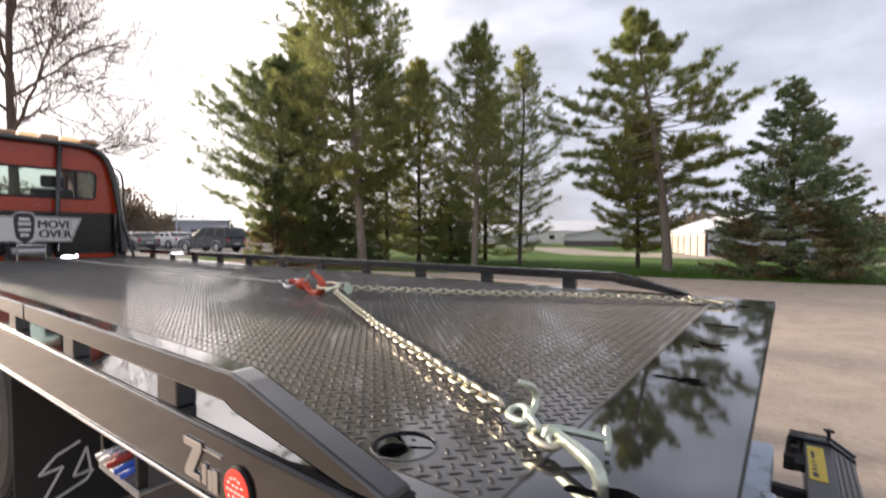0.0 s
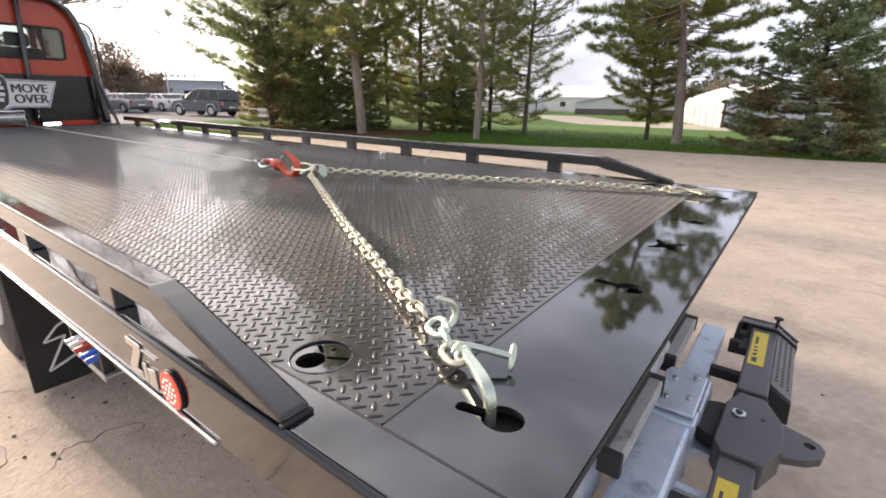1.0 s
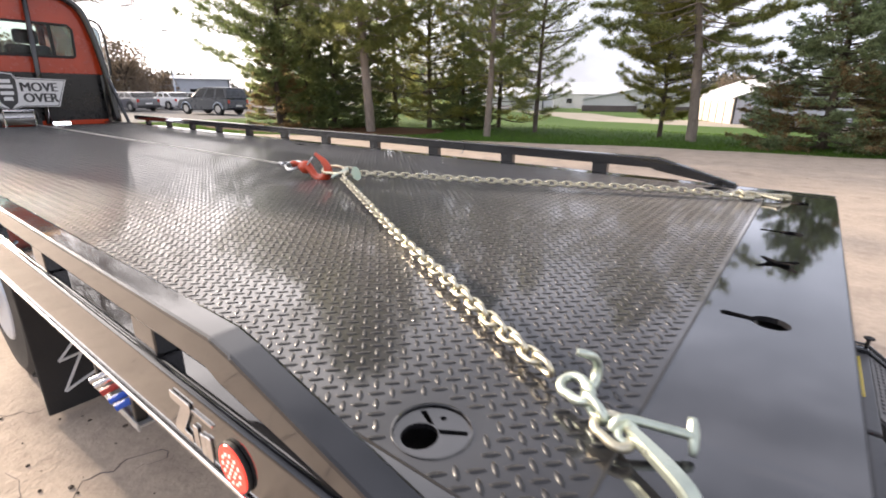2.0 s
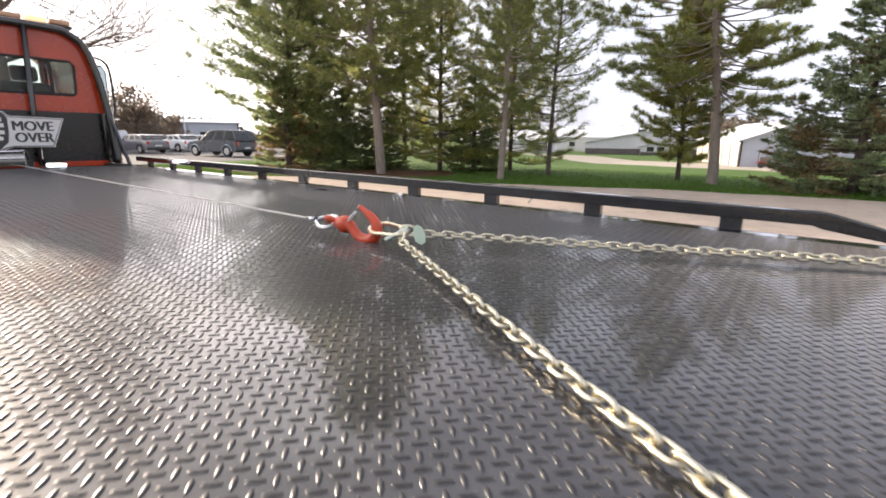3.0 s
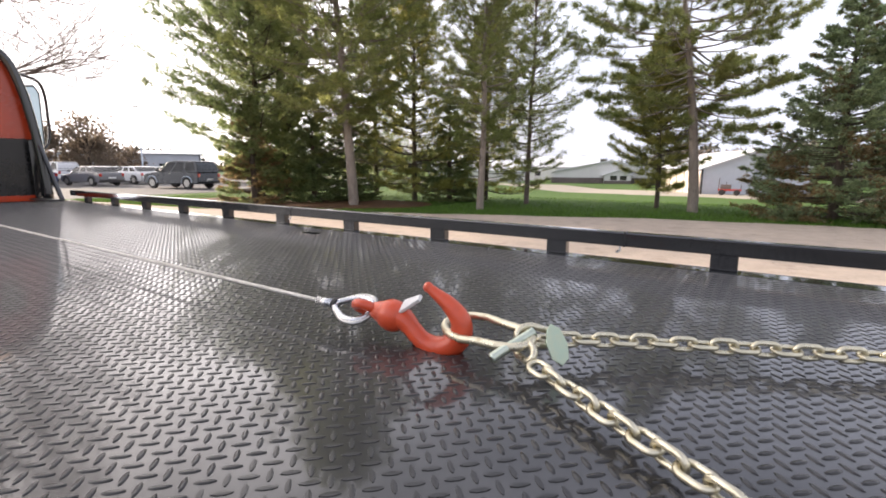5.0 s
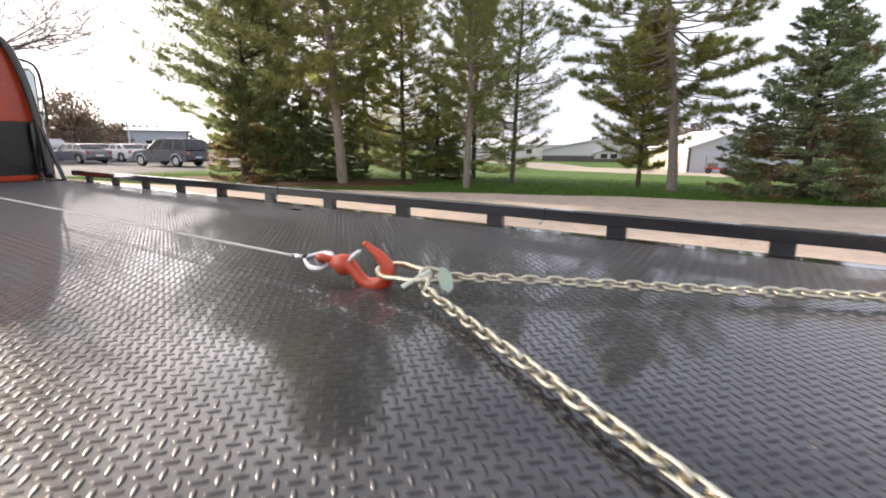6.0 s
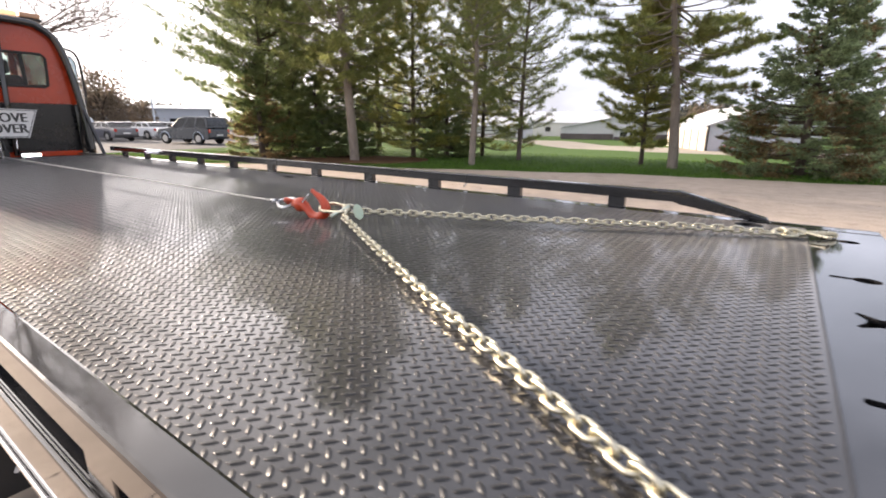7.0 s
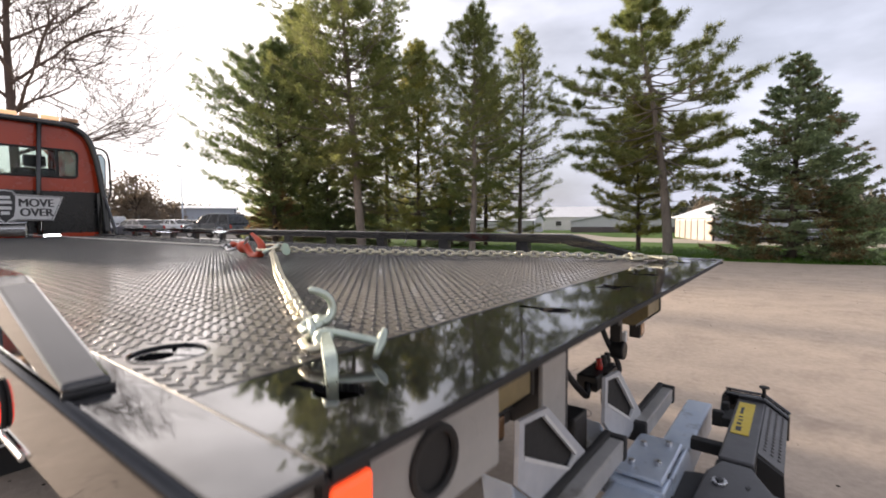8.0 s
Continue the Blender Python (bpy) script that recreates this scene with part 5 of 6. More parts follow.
def lay_lugs():
    lv, lf = lug_shape(8)
    single = bpy.data.meshes.new("lug")
    single.from_pydata([tuple(v) for v in lv], [], lf)
    single.materials.append(lug_paint)
    turns = {a: Matrix.Rotation(radians(a), 4, "Z") for a in (-45.0, 45.0)}
    rest, made = [], 0
    for x, y, ang in lug_places():
        if made < 300 and -0.62 < x < -0.22 and 1.72 < y < 2.16:
            ob = new("lug", single)
            ob.parent = tread_plate
            ob.matrix_parent_inverse = tread_plate.matrix_world.inverted()
            ob.matrix_basis = Matrix.Translation((x, y, H)) @ turns[ang]
            made += 1
        else:
            rest.append((x, y, ang))
    arr = np.array(rest)
    lug_sheet(arr[arr[:, 1] < 3.6], 8)
    lug_sheet(arr[arr[:, 1] >= 3.6], 6)


# ---- trees ----
def mesh_from_arrays(name, verts, tris, mat, parent, label="", smooth=False):
    mesh = bpy.data.meshes.new(name)
    verts, tris = np.asarray(verts, float), np.asarray(tris, np.int32)
    mesh.vertices.add(len(verts)), mesh.loops.add(tris.size), mesh.polygons.add(len(tris))
    mesh.vertices.foreach_set("co", verts.ravel())
    mesh.loops.foreach_set("vertex_index", tris.ravel())
    mesh.polygons.foreach_set("loop_start", np.arange(0, tris.size, 3, dtype=np.int32))
    mesh.polygons.foreach_set("loop_total", np.full(len(tris), 3, np.int32))
    if smooth:
        mesh.polygons.foreach_set("use_smooth", np.ones(len(tris), bool))
    mesh.update(calc_edges=True)
    return link(name, mesh, mat, parent, label)


def needles(centres, ways, length, width, count, spread, rng):
    """Thin pointed leaves fanning from each centre along its way: vertices and triangles."""
    c, w = np.repeat(np.asarray(centres), count, 0), np.repeat(np.asarray(ways), count, 0)
    n = len(c)
    d = w + spread * rng.normal(size=(n, 3))
    d /= np.linalg.norm(d, axis=1, keepdims=True) + 1e-9
    side = np.cross(d, rng.normal(size=(n, 3)))
    side /= np.linalg.norm(side, axis=1, keepdims=True) + 1e-9
    ln = length * rng.uniform(0.6, 1.25, (n, 1))
    base = c + d * ln * 0.05
    v = np.stack([base - side * width * 0.5, base + d * ln, base + side * width * 0.5], 1).reshape(-1, 3)
    return v, np.arange(3 * n).reshape(-1, 3)


class Limbs:
    """Collects tapered bars into one mesh."""

    def __init__(self):
        self.v, self.f, self.n = [], [], 0

    def bar(self, pts, r0, r1, sides=5):
        pts = np.asarray(pts, float)
        m = len(pts)
        way = np.gradient(pts, axis=0)
        way /= np.linalg.norm(way, axis=1, keepdims=True) + 1e-9
        ref = np.array([0.3, 0.5, 0.8]) if abs(way[0] @ [0.3, 0.5, 0.8]) < 0.9 else np.array([1.0, 0, 0])
        u = np.cross(way, ref)
        u /= np.linalg.norm(u, axis=1, keepdims=True) + 1e-9
        s = np.cross(way, u)
        r = np.linspace(r0, r1, m)[:, None]
        for k in range(sides):
            a = 2 * math.pi * k / sides
            self.v.append(pts + r * (math.cos(a) * u + math.sin(a) * s))
        base = self.n
        for k in range(sides):
            j = (k + 1) % sides
            for i in range(m - 1):
                a, b, c, d = base + k * m + i, base + k * m + i + 1, base + j * m + i + 1, base + j * m + i
                self.f += [(a, b, c), (a, c, d)]
        self.n += sides * m

    def make(self, name, mat, parent, label=""):
        return mesh_from_arrays(name, np.concatenate(self.v), self.f, mat, parent, label, smooth=True)


def pine(x, y, h, crown, radius, seed, leaf, bark, label, girth=0.16, whorl=0.5, per=5, tuft=0.20, dense=26, ends=True, lean=0.0, rise=(0.0, 0.9), broad=0.35, twig_n=5, width=0.020, bare_branches=0, tip=0.0, taper=0.75, shape=None):
    """A pine: bent tapered trunk, whorls of limbs with twigs, and tufts of needles at the twig ends."""
    rng = np.random.default_rng(seed)
    z0 = land(x, y)
    tree = thing("pine_tree", (x, y, z0), label, "pine tree", group="pines beside the yard")
    zs = np.linspace(-0.1, h, 16)
    wob = np.cumsum(rng.normal(0, 0.03, (16, 2)), 0) * (zs / h)[:, None]
    trunk = np.stack([x + wob[:, 0] + lean * (1 - zs / h) ** 2 - 0.61 * tip * (abs(zs) / h) ** 1.4, y + wob[:, 1] - lean * (1 - zs / h) ** 2 + 0.79 * tip * (abs(zs) / h) ** 1.4, z0 + zs], 1)
    tl = Limbs()
    tl.bar(trunk, girth, 0.02, 10)
    tl.make("trunk", bark, tree)
    at = lambda z: np.array([np.interp(z, zs, trunk[:, k]) for k in range(3)])
    lim, cen, way = Limbs(), [], []
    z = crown
    for b in range(bare_branches):
        zz = rng.uniform(crown * 0.55, crown)
        a = rng.uniform(0, 6.28)
        o = at(zz)
        ln = rng.uniform(0.4, 0.4 * radius)
        lim.bar([o, o + ln * np.array([math.cos(a), math.sin(a), rng.uniform(-0.2, 0.2)])], 0.018, 0.004, 4)
    while z < h - 0.15:
        u = (z - crown) / (h - crown)
        prof = np.interp(u, *zip(*shape)) if shape else min(1.0, broad + 2.2 * u) * (1 - u) ** taper + 0.05
        turn = rng.uniform(0, 6.28)
        for k in range(per):
            a = turn + 6.283 * (k + rng.uniform(-0.4, 0.4)) / per
            ln = radius * prof * rng.uniform(0.50, 1.12)
            el = rise[0] + (rise[1] - rise[0]) * u + rng.normal(0, 0.12)
            o = at(z + rng.uniform(-0.15, 0.15))
            d = np.array([math.cos(a), math.sin(a), 0.0])
            t = np.linspace(0, 1, 7)[:, None]
            curve = o + d * (ln * t * math.cos(el)) + np.array([0, 0, 1.0]) * (ln * (t * math.sin(el) + 0.16 * t ** 2.5 - 0.05 * np.sin(math.pi * t)))
            lim.bar(curve, 0.012 + 0.016 * ln / 2, 0.004, 4)
            m = max(2, int(twig_n * (0.5 + ln / radius)))
            for q in range(m):
                s = rng.uniform(0.42 if ends else 0.18, 1.0)
                p = o + (np.array([np.interp(s, t[:, 0], curve[:, c]) for c in range(3)]) - o)
                sa = a + rng.choice([-1, 1]) * rng.uniform(0.3, 1.1)
                tw = ln * rng.uniform(0.10, 0.28) * (1.25 - s) + 0.08
                e = p + tw * np.array([math.cos(sa), math.sin(sa), rng.uniform(0.05, 0.5)])
                lim.bar([p, e], 0.006, 0.003, 3)
                dv = np.array([math.cos(sa), math.sin(sa), rng.uniform(0.3, 0.9)])
                for f in ((0.55, 1.0) if not ends else (0.75, 1.0)):
                    cen.append(p + (e - p) * f), way.append(dv)
            cen.append(curve[-1]), way.append(d + [0, 0, 0.5])
            cen.append(curve[-2]), way.append(d + [0, 0, 0.5])
        z += whorl * (1.1 - 0.5 * u) * rng.uniform(0.8, 1.2)
    cen.append(at(h)), way.append([0, 0, 1])
    tagged(lim.make("branchwork", bark, tree), kind="stuff")
    v, t = needles(cen, np.array(way) / np.linalg.norm(way, axis=1, keepdims=True), tuft * 1.35, width * 0.84, dense, 0.85, rng)
    mesh_from_arrays("crown", v, t, leaf, tree)
    return tree


def spruce(x, y, h, radius, seed, leaf, label, base=0.15, whorl=0.20, per=9, dense=7, brown_leaf=None):
    """A spruce: a cone of slightly drooping limbs with flat sprays of short needles."""
    rng = np.random.default_rng(seed)
    z0 = land(x, y)
    tree = thing("spruce_tree", (x, y, z0), label, "spruce tree")
    tl = Limbs()
    tl.bar([(x, y, z0 - 0.1), (x, y, z0 + h * 0.5), (x, y, z0 + h)], 0.14, 0.012, 8)
    tl.make("trunk", bark_dark, tree)
    lim, cen, way = Limbs(), [], []
    z = base
    while z < h - 0.05:
        u = z / h
        lean_out = radius * (1 - u) ** 0.95 * (0.80 + 0.20 * min(1, u * 8))
        for k in range(max(4, int(per * (1.3 - 0.8 * u)))):
            a = rng.uniform(0, 6.28)
            ln = lean_out * rng.uniform(0.72, 1.13) + 0.06
            d = np.array([math.cos(a), math.sin(a), 0.0])
            drop = -0.22 + 0.75 * u
            t = np.linspace(0, 1, 6)[:, None]
            o = np.array([x, y, z0 + z + rng.uniform(-0.08, 0.08)])
            curve = o + d * ln * t + np.array([0, 0, 1.0]) * ln * (drop * t + 0.20 * t ** 2.5)
            lim.bar(curve, 0.018, 0.004, 3)
            m = int(4 + 7 * ln)
            for q in range(m):
                s = rng.uniform(0.40, 1.0) if brown_leaf else rng.uniform(0.25, 1.0)
                p = np.array([np.interp(s, t[:, 0], curve[:, c]) for c in range(3)])
                sa = a + rng.choice([-1, 1]) * rng.uniform(0.5, 1.0)
                tw = (0.12 + 0.24 * ln * (1.1 - s)) * rng.uniform(0.6, 1.1)
                dv = np.array([math.cos(sa), math.sin(sa), -0.18 + 0.3 * u])
                for f in (0.1, 0.4, 0.7, 1.0):
                    cen.append(p + dv * tw * f), way.append(dv + [0, 0, 0.25])
            cen.append(curve[-1]), way.append(d)
        z += whorl * rng.uniform(0.8, 1.2)
    cen.append(np.array([x, y, z0 + h])), way.append([0, 0, 1])
    tagged(lim.make("branchwork", bark_dark, tree), kind="stuff")
    cen, way = np.array(cen), np.array(way) / np.linalg.norm(way, axis=1, keepdims=True)
    browned = np.zeros(len(cen), bool)
    if brown_leaf:
        # brown sprays in patches, thickest on the lowest limbs
        patch = np.sin(cen[:, 0] * 3.1 + cen[:, 2] * 2.3) + np.sin(cen[:, 1] * 3.7 - cen[:, 2] * 1.9 + 1.0)
        browned = patch + rng.normal(0, 0.7, len(cen)) > -0.45 + 0.50 * (cen[:, 2] - z0)
        v, t = needles(cen[browned], way[browned], 0.120, 0.026, dense, 0.6, rng)
        mesh_from_arrays("brown_sprays", v, t, brown_leaf, tree)
    v, t = needles(cen[~browned], way[~browned], 0.120, 0.030, dense, 0.6, rng)
    mesh_from_arrays("crown", v, t, leaf, tree)
    return tree


def bare_tree(x, y, h, seed, label):
    """A leafless broad tree: limbs forking down to fine twigs."""
    rng = np.random.default_rng(seed)
    tree = thing("bare_tree", (x, y, 0), label, "bare tree")
    trunk, limbs, twigs = Limbs(), Limbs(), Limbs()

    def grow(p, d, ln, r, depth):
        pts, dd = [p], d.copy()
        for i in range(4):
            dd = dd + rng.normal(0, 0.10, 3) + [0, 0, 0.02 if depth < 4 else 0.06]
            dd /= np.linalg.norm(dd)
            pts.append(pts[-1] + dd * ln / 4)
        r = max(r, 0.014)
        (limbs if depth < 3 else twigs).bar(pts, r, max(0.010, r * 0.6), 6 if depth < 3 else 3)
        if depth >= 5:
            return
        for k in range(5 if depth < 3 else 3):
            start = pts[-1] if k == 0 else pts[int(rng.integers(1, 5))]
            axis = rng.normal(size=3)
            axis -= dd * (axis @ dd)
            axis /= np.linalg.norm(axis) + 1e-9
            ang = rng.uniform(0.15, 0.4) if k == 0 else rng.uniform(0.4, 0.9)
            nd = dd * math.cos(ang) + axis * math.sin(ang)
            nd /= np.linalg.norm(nd)
            grow(start, nd, ln * rng.uniform(0.60, 0.80), r * (0.62 if k == 0 else 0.46), depth + 1)

    trunk.bar([(x, y, -0.1), (x + 0.05, y, h * 0.2), (x, y + 0.05, h * 0.45), (x + 0.1, y, h * 0.72)], 0.22, 0.09, 9)
    for k in range(15):
        a = 2.4 * k + rng.uniform(-0.3, 0.3)
        z = h * (0.24 + 0.48 * k / 14)
        up = 0.55 + 0.8 * k / 14 + rng.uniform(-0.1, 0.1)
        d = np.array([math.cos(a), math.sin(a), up])
        grow(np.array([x, y, z]), d / np.linalg.norm(d), h * (0.19 - 0.06 * k / 14), 0.085 - 0.03 * k / 14, 1)
    trunk.make("trunk", bark_grey, tree)
    tagged(limbs.make("branchwork", bark_grey, tree), kind="stuff")
    tagged(twigs.make("twig_mass", bark_grey, tree), kind="stuff")
    return tree


def leafy_tree(x, y, h, radius, seed, leaf, label, low=0.12):
    """A broad tree in old leaf: trunk, forked limbs and uneven clumps of leaves."""
    rng = np.random.default_rng(seed)
    z0 = land(x, y)
    tree = thing("leafy_tree", (x, y, z0), label, "tree", group="trees round the parking lot")
    tl, lim = Limbs(), Limbs()
    tl.bar([(x, y, z0 - 0.1), (x + 0.1, y, z0 + h * 0.35), (x, y + 0.1, z0 + h * 0.8)], 0.03 * h, 0.008 * h, 7)
    cen, way = [], []
    for k in range(54):
        a, u = rng.uniform(0, 6.28), rng.uniform(0, 1)
        z = h * (low + (1 - low) * u)
        rr = radius * math.sqrt(max(0.02, 1 - (2 * u - 0.85) ** 2 * 0.72)) * rng.uniform(0.35, 1.0)
        c = np.array([x + rr * math.cos(a), y + rr * math.sin(a), z0 + z])
        lim.bar([(x, y, z0 + z * 0.55), c], 0.008 * h, 0.01, 4)
        for q in range(30):
            cen.append(c + rng.normal(0, radius * 0.15, 3)), way.append(rng.normal(size=3) + [0, 0, 0.3])
    tl.make("trunk", bark_dark, tree)
    tagged(lim.make("branchwork", bark_dark, tree), kind="stuff")
    v, t = needles(cen, np.array(way) / np.linalg.norm(way, axis=1, keepdims=True), radius * 0.055, radius * 0.036, 22, 0.9, rng)
    mesh_from_arrays("crown", v, t, leaf, tree)
    return tree


def grass():
    """Blades on the lawn nearest to the yard."""
    rng = np.random.default_rng(4)
    n = 52000
    ys = rng.uniform(-7, 26, n)
    xs = np.array([edge_x(v) for v in ys]) - 0.05 + rng.exponential(3.2, n)
    keep = (xs < 30)
    keep &= ~((((xs - 11.9 + 0.25 * (ys - 17.4)) / 3.0) ** 2 + ((ys - 17.4) / 5.5) ** 2) < 1)
    xs, ys = xs[keep], ys[keep]
    cen = np.stack([xs, ys, [land(a, b) for a, b in zip(xs, ys)]], 1)
    v, t = needles(cen, np.tile([0, 0, 1.0], (len(cen), 1)), 0.085, 0.016, 1, 0.35, rng)
    ob = mesh_from_arrays("grass", v, t, blade_green, None)
    return tagged(ob, "short green grass blades along the lawn edge", "grass", kind="stuff")


def far_woods():
    """Low hazy woods along the horizon."""
    rng = np.random.default_rng(9)
    cen, way = [], []
    for k in range(700):
        a = rng.uniform(-0.25, 2.0)
        d = rng.uniform(150, 210)
        x, y = d * math.sin(a), d * math.cos(a)
        hh = 5.0 + 2.5 * math.sin(a * 9) + 1.5 * math.sin(a * 31 + 1) + rng.uniform(-1, 1.5)
        for q in range(14):
            cen.append((x + rng.normal(0, 2.2), y + rng.normal(0, 2.2), rng.uniform(-2, hh))), way.append(rng.normal(size=3) + [0, 0, 0.4])
    v, t = needles(cen, np.array(way) / np.linalg.norm(way, axis=1, keepdims=True), 1.7, 1.0, 5, 0.9, rng)
    ob = mesh_from_arrays("far_woods", v, t, woods_grey, None)
    return tagged(ob, "hazy grey-green woods along the horizon", "woods", kind="stuff")


L1 = "tall pine with a pale bare lower trunk and plumed branches"
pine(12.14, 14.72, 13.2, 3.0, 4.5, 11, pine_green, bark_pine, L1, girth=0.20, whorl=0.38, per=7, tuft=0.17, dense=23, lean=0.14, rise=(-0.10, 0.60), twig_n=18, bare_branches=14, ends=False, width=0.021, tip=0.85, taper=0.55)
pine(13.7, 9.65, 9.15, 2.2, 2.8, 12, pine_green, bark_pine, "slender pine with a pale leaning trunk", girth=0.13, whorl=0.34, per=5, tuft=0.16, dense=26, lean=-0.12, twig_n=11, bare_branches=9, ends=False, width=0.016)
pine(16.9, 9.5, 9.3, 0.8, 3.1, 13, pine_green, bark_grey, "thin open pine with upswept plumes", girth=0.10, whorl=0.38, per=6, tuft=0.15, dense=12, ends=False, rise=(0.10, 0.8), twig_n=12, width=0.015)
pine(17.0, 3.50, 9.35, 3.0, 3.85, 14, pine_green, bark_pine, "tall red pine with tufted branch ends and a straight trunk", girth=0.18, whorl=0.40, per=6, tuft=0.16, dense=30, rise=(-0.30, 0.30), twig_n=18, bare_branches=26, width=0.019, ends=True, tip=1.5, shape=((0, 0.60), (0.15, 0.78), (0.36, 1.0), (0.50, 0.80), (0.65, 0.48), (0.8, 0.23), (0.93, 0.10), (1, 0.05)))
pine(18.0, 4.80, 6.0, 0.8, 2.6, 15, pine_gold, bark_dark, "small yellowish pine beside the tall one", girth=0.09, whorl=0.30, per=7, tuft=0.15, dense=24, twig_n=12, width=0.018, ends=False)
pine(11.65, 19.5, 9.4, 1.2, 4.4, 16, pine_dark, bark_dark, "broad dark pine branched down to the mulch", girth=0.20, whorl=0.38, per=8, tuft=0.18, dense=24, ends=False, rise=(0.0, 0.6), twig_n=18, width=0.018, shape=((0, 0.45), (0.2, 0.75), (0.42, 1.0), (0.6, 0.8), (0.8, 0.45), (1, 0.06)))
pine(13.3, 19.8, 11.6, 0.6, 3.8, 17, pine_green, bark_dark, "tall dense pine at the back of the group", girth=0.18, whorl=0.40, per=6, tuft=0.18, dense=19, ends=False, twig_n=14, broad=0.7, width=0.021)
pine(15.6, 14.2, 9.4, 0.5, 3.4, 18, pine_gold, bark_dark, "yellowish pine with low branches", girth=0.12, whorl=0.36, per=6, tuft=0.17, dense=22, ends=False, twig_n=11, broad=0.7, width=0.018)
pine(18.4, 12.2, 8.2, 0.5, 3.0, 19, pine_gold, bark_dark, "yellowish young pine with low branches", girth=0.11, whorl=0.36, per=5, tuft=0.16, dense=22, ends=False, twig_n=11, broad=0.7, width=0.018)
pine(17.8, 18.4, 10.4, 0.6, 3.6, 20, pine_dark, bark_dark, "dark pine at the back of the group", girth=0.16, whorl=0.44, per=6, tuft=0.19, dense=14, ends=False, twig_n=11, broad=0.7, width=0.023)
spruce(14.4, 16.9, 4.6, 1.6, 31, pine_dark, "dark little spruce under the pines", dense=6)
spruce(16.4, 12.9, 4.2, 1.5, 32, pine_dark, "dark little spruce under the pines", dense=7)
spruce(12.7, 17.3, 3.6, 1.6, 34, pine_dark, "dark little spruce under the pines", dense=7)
spruce(10.6, 18.4, 4.2, 1.4, 37, pine_dark, "low brownish spruce at the edge of the group", dense=8, brown_leaf=needle_brown)
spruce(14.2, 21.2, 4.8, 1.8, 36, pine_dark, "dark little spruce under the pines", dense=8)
spruce(16.75, -0.12, 6.25, 2.62, 33, spruce_blue, "full blue-green spruce with browned lower branches", dense=7, per=12, whorl=0.175, brown_leaf=needle_brown)
bare_tree(3.3, 26.0, 17.0, 41, "large leafless tree with fine grey-brown twigs")
leafy_tree(21.0, 64.0, 6.3, 3.6, 51, oak_brown, "brownish round tree by the parking lot")
leafy_tree(16.5, 66.0, 6.0, 3.6, 52, oak_brown, "brownish round tree by the parking lot")
leafy_tree(23.2, 68.0, 5.4, 2.8, 53, oak_brown, "brownish round tree by the parking lot")
leafy_tree(11.5, 68.0, 6.4, 3.8, 54, oak_brown, "brownish round tree by the parking lot")
leafy_tree(31.0, 78.0, 3.6, 2.4, 55, oak_brown, "small brownish tree by the parking lot")
leafy_tree(82.0, 10.5, 5.2, 3.4, 56, oak_brown, "thin brownish tree behind the garage")
leafy_tree(84.0, 5.0, 5.0, 3.2, 57, oak_brown, "thin brownish tree behind the garage")
far_woods()
grass()


